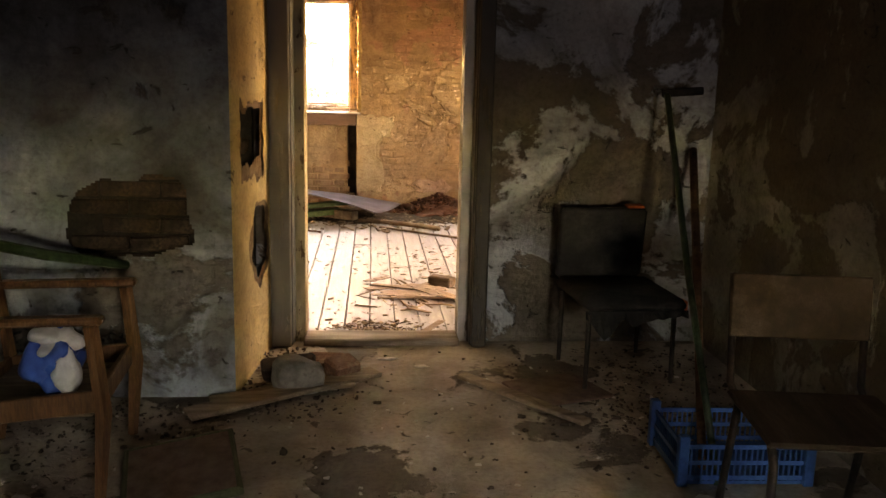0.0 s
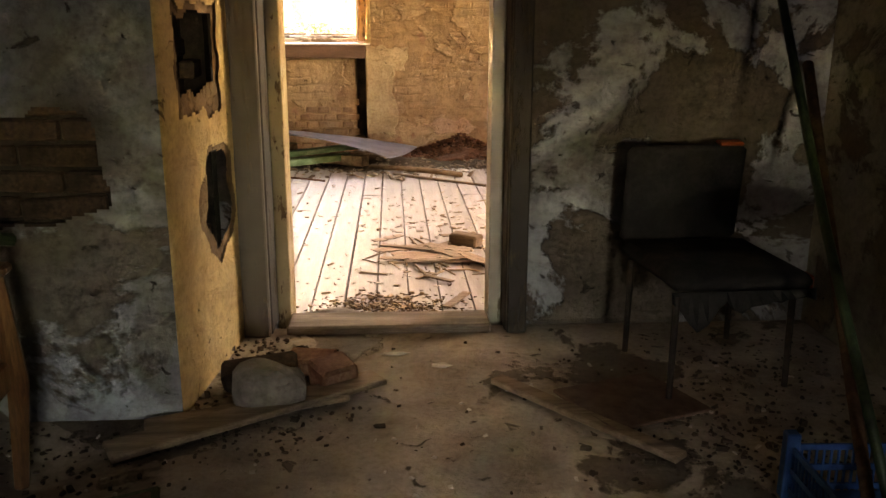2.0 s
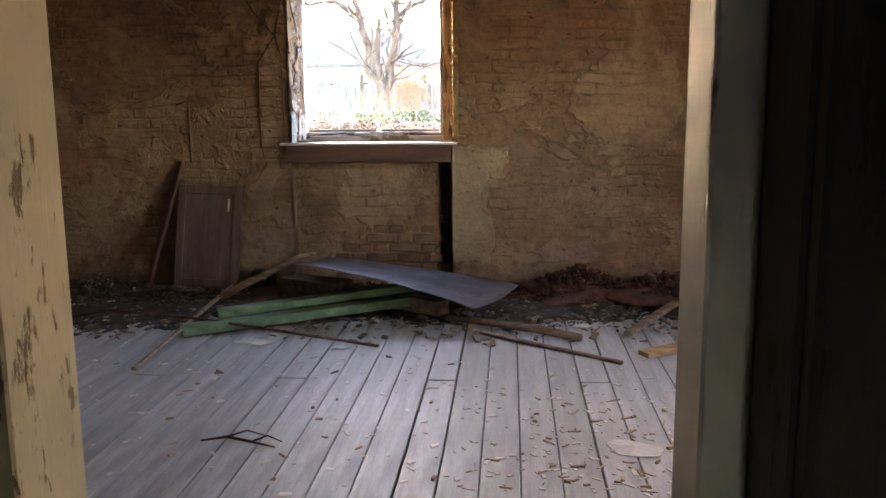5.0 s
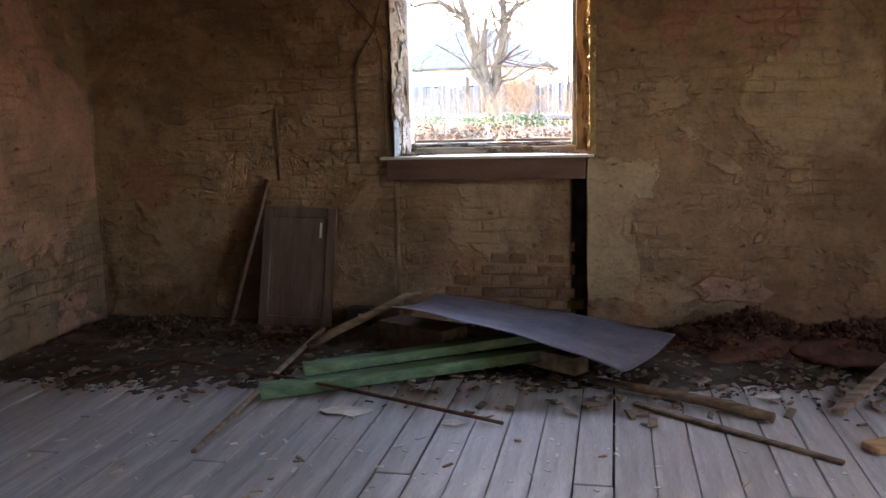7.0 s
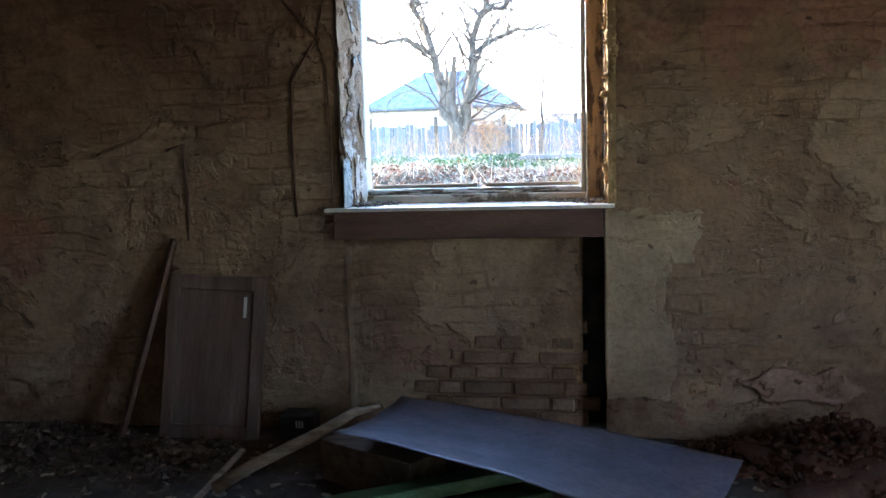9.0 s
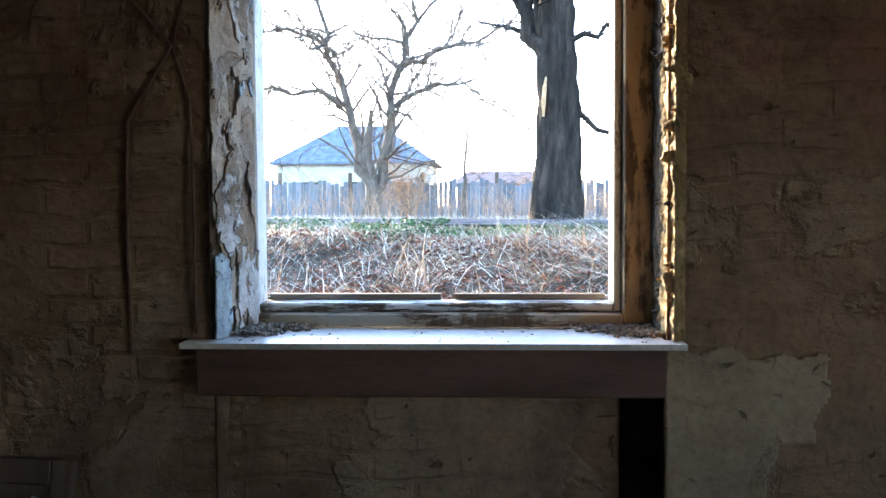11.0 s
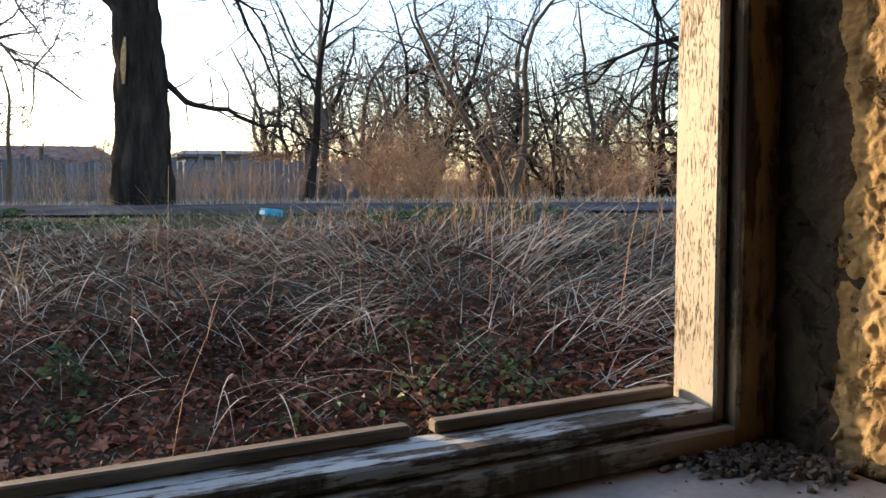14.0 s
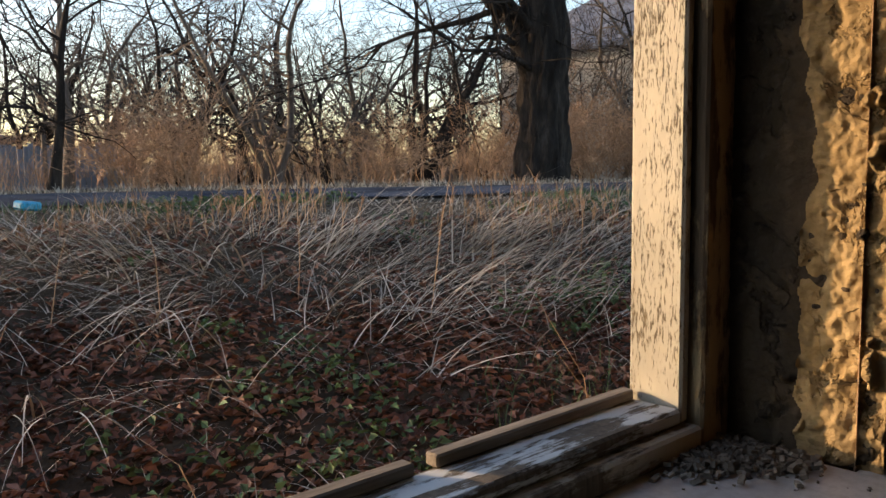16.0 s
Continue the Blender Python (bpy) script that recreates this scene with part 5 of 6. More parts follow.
def ground_z(x, y):
    keys = ((-9000, -0.3), (-9.6, -0.3), (-8.6, -0.15), (-7.6, 0.1), (-5.6, 0.55), (-3.6, 0.98), (-2.4, 1.08), (2.0, 1.08), (4, 1.1), (18, 0.72), (40, 0.6), (9000, 0.6))
    s = lane_side(x, y)
    z = 0.0
    for (a, za), (b, zb) in zip(keys, keys[1:]):
        if a <= s <= b:
            z = za + (zb - za) * (s - a) / (b - a)
    if y < 10.7:
        z = min(z, -0.3)
    k = min(1.0, max(0.0, (y - 11.0) / 2.0)) * (1.0 if s < -2.6 else 0.15)
    return z + k * (0.13 * noise.noise(Vector((x * 0.35, y * 0.35, 0.0))) + 0.05 * noise.noise(Vector((x * 1.3, y * 1.3, 4.0))))
bm = bmesh.new()
xs = [-800, -400, -200, -100, -60, -40, -30] + [-24 + 0.5 * i for i in range(113)] + [36, 44, 60, 100, 200, 400, 800]
ys = [-800, -300, -100, -30, -5, 3, 9, 10.6] + [10.9 + 0.3 * i for i in range(50)] + [26 + 1.5 * i for i in range(18)] + [60, 80, 120, 200, 400, 800]
grid = [[bm.verts.new((x, y, ground_z(x, y))) for x in xs] for y in ys]
for r0, r1 in zip(grid, grid[1:]):
    for i in range(len(xs) - 1):
        bm.faces.new((r0[i], r0[i + 1], r1[i + 1], r1[i]))
ground = solid("ground", bm, M["earth"], "sloping earth bank with dead leaves and grass", "ground", kind="structure", smooth=True)

bm = bmesh.new()
M["lane"] = simple("wet_gravel_lane", (0.035, 0.035, 0.04), (0.085, 0.085, 0.095), (0.15, 0.15, 0.16), 0.9, 1.0, 18, strength=0.5, distance=0.02, spec=0.0)
rows = []
for i in range(90):
    f = -45 + i
    w = 0.15 * noise.noise(Vector((f * 0.3, 0, 0)))
    row = []
    for s in (-1.7 + w, -0.8, 0.0, 0.8, 1.7 - w):
        x, y = 1.0 + 0.894 * f + 0.447 * s, 20.5 - 0.447 * f + 0.894 * s
        row.append(bm.verts.new((x, y, ground_z(x, y) + (0.03 if abs(s) > 0.1 else 0.055))))
    rows.append(row)
for r0, r1 in zip(rows, rows[1:]):
    for k in range(4):
        bm.faces.new((r0[k], r1[k], r1[k + 1], r0[k + 1]))
solid("road", bm, M["lane"], "narrow grey gravel lane with wet ruts", "road", kind="structure", smooth=True)

# ---- loose growth ----
def in_view_ground(far=-2.0, near=-9.2):
    while True:
        x, y = random.uniform(-7, 15), random.uniform(11.2, 24)
        s = lane_side(x, y)
        if near < s < far and -0.29 < math.atan2(x + 1.2, y - 9.4) < 1.1:
            return x, y, s


M["straw"] = simple("dead_grass", (0.24, 0.195, 0.145), (0.47, 0.405, 0.315), (0.66, 0.59, 0.49), 0.8, 0.8, 6, islands=1.0)
M["weed"] = simple("rusty_weeds", (0.22, 0.125, 0.06), (0.44, 0.27, 0.145), (0.58, 0.39, 0.22), 0.8, 0.85, 6, islands=0.8)
M["dead_leaf"] = simple("fallen_leaves", (0.07, 0.034, 0.023), (0.18, 0.085, 0.054), (0.32, 0.18, 0.11), 1.0, 0.8, 9, islands=1.1)
M["green_leaf"] = simple("green_herbs", (0.035, 0.06, 0.025), (0.075, 0.125, 0.045), (0.15, 0.2, 0.07), 1.0, 0.65, 9, islands=0.9)

random.seed(11)
heap = Heap()
for i in range(19000):
    x, y, s = in_view_ground(-2.2, -8.0)
    clump = noise.noise(Vector((x * 0.55, y * 0.55, 7.0)))
    if s < -6.6 and clump < 0.1 or clump < -0.35 and random.random() < 0.7:
        continue
    z = ground_z(x, y)
    mound = math.hypot((x - 3.2) / 3.2, (s + 4.9) / 1.5) < 1.0 + 0.5 * clump
    if not mound and (s > -3.0 or random.random() < 0.75):
        continue
    turn = (-0.5 if mound else 2.4) + 2.4 * noise.noise(Vector((x * 0.5, y * 0.5, 1.0))) + random.gauss(0, 0.75 if mound else 1.4)
    if mound:
        if random.random() < 0.75:
            continue
        heap.blade(x, y, z + random.uniform(0.0, 0.15), random.uniform(0.3, 0.7), random.uniform(0.002, 0.004), turn, random.uniform(1.0, 1.5), random.uniform(0.1, 0.6), 4)
    else:
        heap.blade(x, y, z + random.uniform(0.0, 0.05), random.uniform(0.2, 0.5), random.uniform(0.002, 0.0045), turn, random.uniform(0.8, 1.45), random.uniform(0.2, 0.7))
for i in range(165):
    f, k = random.gauss(4.0, 2.0), random.random()
    s = random.triangular(-6.2, -3.6, -4.6)
    if k < 0.2:
        f, s = random.uniform(-7, 9), random.uniform(-7.0, -3.4)
    x, y = 1.0 + 0.894 * f + 0.447 * s, 20.5 - 0.447 * f + 0.894 * s
    if y < 11.9:
        continue
    z = ground_z(x, y)
    turn = (-0.55 if f > 2.8 else -2.5) + 1.3 * noise.noise(Vector((x * 0.6, y * 0.6, 1.0))) + random.gauss(0, 0.2)
    rise = random.uniform(0.85, 1.2)
    for j in range(random.randint(5, 12)):
        heap.blade(x + random.gauss(0, 0.09), y + random.gauss(0, 0.09), z, random.uniform(0.6, 1.35), random.uniform(0.0038, 0.0068), turn + random.gauss(0, 0.42), rise + random.gauss(0, 0.14), random.uniform(0.5, 1.3), 7)
heap.done("dead_grass", M["straw"], "pale dead grass fallen in tussocks over the bank", "grass")
heap = Heap()
for i in range(10000):
    x, y, s = in_view_ground(-2.1, -9.0)
    heap.blade(x, y, ground_z(x, y) - 0.01, random.uniform(0.06, 0.2), random.uniform(0.002, 0.004), random.uniform(0, 6.28), random.uniform(0.7, 1.4), random.uniform(0.2, 1.2), 3)
for i in range(5200):
    f, s = random.uniform(-9, 16), random.uniform(1.75, 3.6)
    x, y = 1.0 + 0.894 * f + 0.447 * s, 20.5 - 0.447 * f + 0.894 * s
    heap.blade(x, y, ground_z(x, y) - 0.01, random.uniform(0.05, 0.17), 0.006, random.uniform(0, 6.28), random.uniform(0.2, 0.9), random.uniform(0.2, 1.0), 2)
heap.done("short_grass", M["straw"], "short matted dry grass on the bank", "grass")
heap = Heap()
for i in range(34000):
    x, y, s = in_view_ground(-3.6, -9.4)
    if s > -5.6 and random.random() < 0.7:
        continue
    heap.leaf(x, y, ground_z(x, y) + random.uniform(0.005, 0.045), random.uniform(0.03, 0.085), random.uniform(0, 360), 35)
heap.done("fallen_leaves", M["dead_leaf"], "red-brown fallen leaves covering the ground", "leaves")
heap = Heap()
for i in range(2400):
    x, y, s = in_view_ground(-2.0, -9.2)
    if noise.noise(Vector((x * 0.8, y * 0.8, 3.0))) < (0.12 if s < -6 else 0.22):
        continue
    z = ground_z(x, y)
    for k in range(random.randint(5, 9)):
        heap.leaf(x + random.gauss(0, 0.06), y + random.gauss(0, 0.06), z + random.uniform(0.02, 0.11), random.uniform(0.03, 0.075), random.uniform(0, 360), 50)
for i in range(5000):
    x, y, s = in_view_ground(-1.7, -3.2)
    if noise.noise(Vector((x * 0.4, y * 0.4, 9.0))) > 0.0:
        heap.blade(x, y, ground_z(x, y), random.uniform(0.05, 0.14), 0.004, random.uniform(0, 6.28), 0.2, 0.8, 2)
for i in range(150):
    x, y = 1.75 + random.gauss(0, 0.28), 12.4 + random.gauss(0, 0.22)
    heap.blade(x, y, ground_z(x, y), random.uniform(0.07, 0.17), 0.004, random.uniform(0, 6.28), random.uniform(0.1, 0.7), random.uniform(0.2, 0.9), 3)
heap.done("green_herbs", M["green_leaf"], "low green herbs and fresh grass between leaves", "plants")
heap = Heap()
for i in range(430):
    f, s = random.gauss(4.4, 2.0), random.uniform(-4.2, -2.8)
    x, y = 1.0 + 0.894 * f + 0.447 * s, 20.5 - 0.447 * f + 0.894 * s
    if noise.noise(Vector((x * 0.6, y * 0.6, 2.0))) < -0.05 or y < 12:
        continue
    h = random.uniform(0.12, 0.34) * (1.1 if 3 < f < 6 else 0.6)
    z, a, b = ground_z(x, y), random.gauss(0, 0.16), random.gauss(0, 0.16)
    heap.stem([(x, y, z), (x + a * 0.4 * h, y + b * 0.4 * h, z + 0.5 * h), (x + a * 1.3 * h, y + b * h, z + h)], 0.0045)
    for k in range(5):
        q = random.uniform(0.4, 1.0)
        heap.blade(x + a * q * h, y + b * q * h, z + q * h, random.uniform(0.06, 0.2), 0.004, random.uniform(0, 6.28), 0.5, 1.3, 2)
for i in range(26):
    x, y, s = in_view_ground(-4.5, -8.6)
    h, z, a = random.uniform(0.4, 1.1), ground_z(x, y), random.gauss(0, 0.2)
    heap.stem([(x, y, z), (x + a * 0.4 * h, y, z + 0.5 * h), (x + a * 1.4 * h, y + 0.1, z + h)], 0.0035)
heap.done("tall_weeds", M["weed"], "tall rusty dry weeds on the crest of the bank", "weeds")

# ---- trees ----
M["bark"] = simple("dark_bark", (0.013, 0.011, 0.010), (0.034, 0.028, 0.024), (0.08, 0.063, 0.05), 5, 1.0, 16, (1, 1, 0.22), 1.0, 0.09, spec=0.05)
M["bark_grey"] = simple("grey_brown_bark", (0.06, 0.047, 0.039), (0.135, 0.107, 0.085), (0.22, 0.175, 0.135), 5, 0.95, 26, (1, 1, 0.25), 0.7, 0.02)
M["twig"] = simple("red_brown_brush", (0.2, 0.12, 0.07), (0.40, 0.25, 0.15), (0.54, 0.36, 0.23), 0.7, 0.9, 8, islands=0.7)
def grow(bm, p, d, length, r, level, rnd, steps=5, wobble=0.24, up=0.05, kids=(4, 6), split=0.55, fine=0.004, low=0.3):
    pts, rad = [Vector(p)], [r]
    d = Vector(d).normalized()
    steps = steps if level > 1 else 3
    for i in range(steps):
        d = (d + Vector((rnd.gauss(0, wobble), rnd.gauss(0, wobble), rnd.gauss(0, wobble) + up))).normalized()
        pts.append(pts[-1] + d * (length / steps))
        rad.append(max(fine * 0.6, r * (1 - 0.72 * (i + 1) / steps)))
    tube(bm, pts, rad, (9, 6, 4, 3, 3)[min(4, 4 - level)] if level < 4 else 10, cap=False)
    if level == 0:
        return
    for k in range(rnd.randint(*kids)):
        f = rnd.uniform(low, 1.0) if k else 1.0
        i = min(steps - 1, int(f * steps))
        q = pts[i].lerp(pts[i + 1], f * steps - i) if i < steps else pts[-1]
        side = Vector((rnd.gauss(0, 1), rnd.gauss(0, 1), rnd.gauss(0.15, 0.6)))
        nd = (d * (1 - split) + side.normalized() * split * 1.3).normalized()
        grow(bm, q, nd, length * rnd.uniform(0.45, 0.72), max(fine, rad[i] * rnd.uniform(0.45, 0.7)), level - 1, rnd, steps, wobble, up, kids, split, fine, low)


def tree(at, height, r, seed, label, mat, level=4, limbs=(), lean=(0, 0), kids=(3, 5), clear=0.45, group="", n_limb=7, spread=0.75, reach=0.5, fine=0.004):
    """A bare winter tree: a tapered trunk with flared foot, limbs and twigs."""
    rnd = random.Random(seed)
    ob = thing("tree", label, "tree", pose(*at), group)
    bm = bmesh.new()
    pts, rad = [], []
    rings = 57 if r > 0.38 else 15
    for i in range(rings):
        f = i / (rings - 1)
        wv = min(0.45, 0.06 * height) * (0.35 if r > 0.3 else 1.0)
        pts.append(Vector((lean[0] * f + wv * noise.noise(Vector((seed * 1.7, f * 2.6, 0))) * min(1, 3 * f), lean[1] * f + wv * noise.noise(Vector((seed * 1.7, f * 2.6, 5))) * min(1, 3 * f), height * f - 0.15)))
        rad.append(r * (1 + (0.28 if r > 0.38 else 0.55) * math.exp(-f * height / 0.45)) * (1 - 0.75 * f ** 1.3))
    tube(bm, pts, rad, 40 if r > 0.38 else 16, cap=False)
    for v in bm.verts:
        a = math.atan2(v.co.y, v.co.x)
        v.co.x += 0.10 * r * noise.noise(Vector((math.cos(a) * 2, math.sin(a) * 2, v.co.z * 0.8 + seed)))
        if r > 0.38:
            c = pts[min(rings - 1, max(0, round((v.co.z + 0.15) / height * (rings - 1))))]
            d = Vector((v.co.x - c.x, v.co.y - c.y, 0))
            ridge = abs(noise.noise(Vector((math.cos(a) * 5, math.sin(a) * 5, v.co.z * 0.9 + seed)))) + 0.5 * noise.noise(Vector((math.cos(a) * 9, math.sin(a) * 9, v.co.z * 3)))
            v.co += d * (0.42 * ridge - 0.1)
        v.co.y += 0.10 * r * noise.noise(Vector((math.cos(a) * 2 + 9, math.sin(a) * 2, v.co.z * 0.8 + seed)))
    part("trunk", bm, mat, ob, smooth=True)
    bm = bmesh.new()
    for k in range(n_limb):
        f = clear + (1 - clear) * (k + 0.6) / n_limb
        i = min(rings - 2, int(f * (rings - 1)))
        a = rnd.uniform(0, 6.28)
        grow(bm, pts[i], (math.cos(a) * spread, math.sin(a) * spread, rnd.uniform(0.35, 0.9)), height * reach * rnd.uniform(0.5, 0.9), rad[i] * rnd.uniform(0.4, 0.65), level - 1, rnd, kids=kids, fine=fine)
    for row, rr, lv in limbs:
        ps = [Vector(row[0])]
        for a0, b0 in zip(row, row[1:]):
            a0, b0 = Vector(a0), Vector(b0)
            for t in (0.34, 0.67, 1.0):
                ps.append(a0.lerp(b0, t) + (b0 - a0).length * 0.07 * Vector((rnd.gauss(0, 1), rnd.gauss(0, 1), rnd.gauss(0, 1))))
        tube(bm, ps, [rr * (1 - 0.75 * j / (len(ps) - 1)) for j in range(len(ps))], 7, cap=False)
        for j in range(1, len(ps)):
            for k in range((2 if j % 2 else 1) + (lv > 2)):
                side = Vector((rnd.gauss(0, 1), rnd.gauss(0, 0.7), rnd.gauss(0.2, 0.8)))
                grow(bm, ps[j], (ps[j] - ps[j - 1]).normalized() + side * 0.9, rnd.uniform(0.6, 1.7) * (1.0 if lv < 2 else 1.75 if lv < 3 else 2.1), rr * 0.32, lv if j % 3 == 0 else min(lv, 2), rnd, kids=(3, 4), fine=fine)
    part("crown", bm, mat, ob, smooth=True)
    return ob


def on_ground(x, y):
    return (x, y, ground_z(x, y))
old_tree = tree(on_ground(0.5, 23.5), 10.0, 0.40, 3, "massive old tree with dark furrowed bark and torn strip", M["bark"], 3, clear=0.55, n_limb=6, limbs=[
    ([(-0.1, 0, 2.9), (-0.55, 0.1, 3.6), (-1.0, 0.1, 4.6), (-1.3, 0.2, 6.0)], 0.2, 1),
    ([(0.3, 0, 3.25), (0.95, 0.05, 3.4), (1.55, 0.1, 3.45), (1.9, 0.0, 3.1)], 0.06, 1),
    ([(1.4, 0.08, 3.42), (1.75, 0, 2.9), (2.1, 0, 2.2), (2.35, 0, 1.65)], 0.035, 1),
    ([(0.35, 0, 2.0), (0.85, 0, 1.6), (1.6, 0.1, 1.4), (2.4, 0.1, 1.25), (3.0, 0.2, 0.95)], 0.055, 1)])
bm = bmesh.new()
tube(bm, [(-0.25, -0.30, 1.85), (-0.25, -0.33, 2.1), (-0.23, -0.32, 2.35), (-0.2, -0.29, 2.55)], [0.02, 0.045, 0.04, 0.015], 7)
part("torn_strip", bm, M["warm_wood"], old_tree, "pale torn strip in the bark")
tree(on_ground(-4.45, 34.8), 3.6, 0.27, 8, "forked bare tree with wide crooked branches", M["bark_grey"], 3, clear=0.9, n_limb=1, fine=0.013, limbs=[
    ([(0, 0, 0.6), (-0.35, 0, 2.2), (-0.9, 0.2, 3.9), (-1.2, 0, 5.6), (-1.9, 0, 7.6)], 0.19, 3),
    ([(0.1, 0, 0.8), (0.45, 0, 2.6), (0.65, 0, 4.0), (1.1, 0, 5.5), (1.6, 0.3, 7.6)], 0.19, 3),
    ([(0.5, 0, 3.4), (1.6, 0, 4.0), (2.8, 0, 4.3), (3.8, 0, 3.6)], 0.10, 3),
    ([(0.8, 0, 4.6), (2.0, 0, 5.3), (3.4, 0, 5.6), (4.6, 0, 6.3)], 0.10, 3),
    ([(-0.8, 0, 3.6), (-1.7, 0, 4.2), (-2.8, 0, 4.0), (-4.0, 0, 4.2)], 0.10, 3),
    ([(-1.1, 0, 5.2), (-2.2, 0, 5.9), (-3.4, 0, 6.1), (-4.4, 0, 6.8)], 0.09, 3)])
tree(on_ground(-1.35, 29), 3.0, 0.055, 15, "thin bare sapling beside the lane", M["bark_grey"], 2, clear=0.5, n_limb=5)
tree(on_ground(4.2, 26.6), 4.6, 0.095, 21, "crooked leaning bare tree in the hedge", M["bark"], 3, lean=(0.7, 0), clear=0.3, n_limb=9, spread=1.0, reach=0.65)
tree(on_ground(5.3, 28.8), 5.2, 0.11, 23, "slender bare tree in the hedge", M["bark_grey"], 3, clear=0.3, n_limb=8)
tree(on_ground(10.7, 20.0), 11.0, 0.46, 31, "thick gnarled tree with ivy-scarred dark bark", M["bark"], 4, clear=0.32, n_limb=9, lean=(0.5, 0.2), limbs=[
    ([(-0.05, 0.05, 1.9), (-0.5, 0.45, 3.2), (-0.85, 0.8, 4.4), (-1.0, 1.0, 6.0)], 0.27, 2),
    ([(-0.1, 0, 2.6), (-0.9, 0, 3.2), (-1.9, 0.1, 3.5), (-3.0, 0.1, 3.9)], 0.09, 2),
    ([(-0.2, 0, 2.0), (-0.9, 0, 2.3), (-1.9, 0.1, 2.2), (-2.8, 0.1, 2.5)], 0.06, 2)])
def thicket_tree(at, height, seed, stems, mat):
    """Several crooked stems from one foot, each with limbs and fine twigs."""
    rnd = random.Random(seed)
    ob = thing("tree", "crooked bare tree of the thicket with several stems", "tree", pose(*at), "thicket trees")
    crown = bmesh.new()
    for k in range(stems):
        a = rnd.uniform(0, 6.28)
        d = Vector((math.cos(a) * rnd.uniform(0.15, 0.45), math.sin(a) * rnd.uniform(0.15, 0.45), 1.0)).normalized()
        h, r = height * rnd.uniform(0.7, 1.0), height * rnd.uniform(0.012, 0.02)
        pts, rad = [Vector((0.1 * math.cos(a), 0.1 * math.sin(a), -0.1))], [r * 1.5]
        for i in range(11):
            d = (d + Vector((rnd.gauss(0, 0.17), rnd.gauss(0, 0.17), 0.06))).normalized()
            pts.append(pts[-1] + d * (h / 11))
            rad.append(r * (1 - 0.8 * (i + 1) / 11))
        bm = bmesh.new()
        tube(bm, pts, rad, 7, cap=False)
        part("trunk", bm, mat, ob, smooth=True)
        for j in range(9):
            i = min(10, 2 + int(j * 1.1))
            b = rnd.uniform(0, 6.28)
            grow(crown, pts[i], (math.cos(b), math.sin(b), rnd.uniform(0.1, 0.9)), h * rnd.uniform(0.2, 0.42), max(0.012, rad[i] * 0.6), 3, rnd, kids=(2, 4), fine=0.007, low=0.2, wobble=0.3)
    part("crown", crown, mat, ob)
    return ob
wood = [thicket_tree(on_ground(9.0, 26.5), 6.0, 41, 3, M["bark_grey"]), thicket_tree(on_ground(12.0, 25.0), 5.2, 42, 3, M["bark"]),
        thicket_tree(on_ground(10.0, 33.0), 6.8, 43, 3, M["bark"]), thicket_tree(on_ground(14.0, 30.0), 6.2, 44, 3, M["bark_grey"])]
rnd = random.Random(5)
for i in range(38):
    a = radians(15 + 49 * ((i + rnd.random()) / 38) ** 1.15)
    dist = rnd.uniform(34, 46) if a < radians(27) else rnd.uniform(21, 40)
    x, y = -1.3 + dist * math.sin(a), 9.5 + dist * math.cos(a)
    if lane_side(x, y) < 3.2:
        continue
    copy_thing(wood[i % 4], pose(*on_ground(x, y), rnd.uniform(-4, 4), rnd.uniform(-4, 4), rnd.uniform(0, 360)) @ Matrix.Scale(rnd.uniform(1.15, 1.4) if a < radians(28) else rnd.uniform(0.9, 1.15), 4))
heap = Heap()
for i in range(1500):
    a, dist = radians(rnd.triangular(10, 64, 44)), rnd.uniform(19, 40)
    x, y = -1.3 + dist * math.sin(a), 9.5 + dist * math.cos(a)
    if lane_side(x, y) < 3.6 or noise.noise(Vector((x * 0.35, y * 0.35, 0))) < -0.12:
        continue
    z, h, u, v = ground_z(x, y), rnd.uniform(0.4, 1.25) * (1.2 if a > 0.36 else 0.6), rnd.gauss(0, 0.25), rnd.gauss(0, 0.25)
    heap.stem([(x, y, z - 0.05), (x + u * 0.5 * h, y + v * 0.5 * h, z + 0.5 * h), (x + u * 1.4 * h, y + v * 1.2 * h, z + h)], rnd.uniform(0.005, 0.013))
    for k in range(9):
        q = rnd.uniform(0.25, 0.95)
        b, w = rnd.uniform(0, 6.28), rnd.uniform(0.2, 0.7)
        p = (x + u * q * h, y + v * q * h, z + q * h)
        heap.stem([p, (p[0] + math.cos(b) * w * 0.35, p[1] + math.sin(b) * w * 0.35, p[2] + w * 0.3), (p[0] + math.cos(b) * w * 0.6, p[1] + math.sin(b) * w * 0.6, p[2] + w * 0.8)], 0.006)
for i in range(1150):
    a, dist = radians(rnd.uniform(-15, 16)), rnd.uniform(15.5, 25)
    x, y = -1.0 + dist * math.sin(a), 9.0 + dist * math.cos(a)
    if lane_side(x, y) < 2.3 or noise.noise(Vector((x * 0.5, y * 0.5, 3))) < -0.1:
        continue
    z, h, u, v = ground_z(x, y), rnd.uniform(0.3, 0.95), rnd.gauss(0, 0.25), rnd.gauss(0, 0.25)
    heap.stem([(x, y, z - 0.05), (x + u * 0.5 * h, y + v * 0.5 * h, z + 0.5 * h), (x + u * 1.4 * h, y + v * 1.2 * h, z + h)], 0.005)
    for k in range(4):
        q, b, w = rnd.uniform(0.3, 0.95), rnd.uniform(0, 6.28), rnd.uniform(0.1, 0.3)
        p = (x + u * q * h, y + v * q * h, z + q * h)
        heap.stem([p, (p[0] + math.cos(b) * w * 0.6, p[1] + math.sin(b) * w * 0.6, p[2] + w * 0.6)], 0.004)
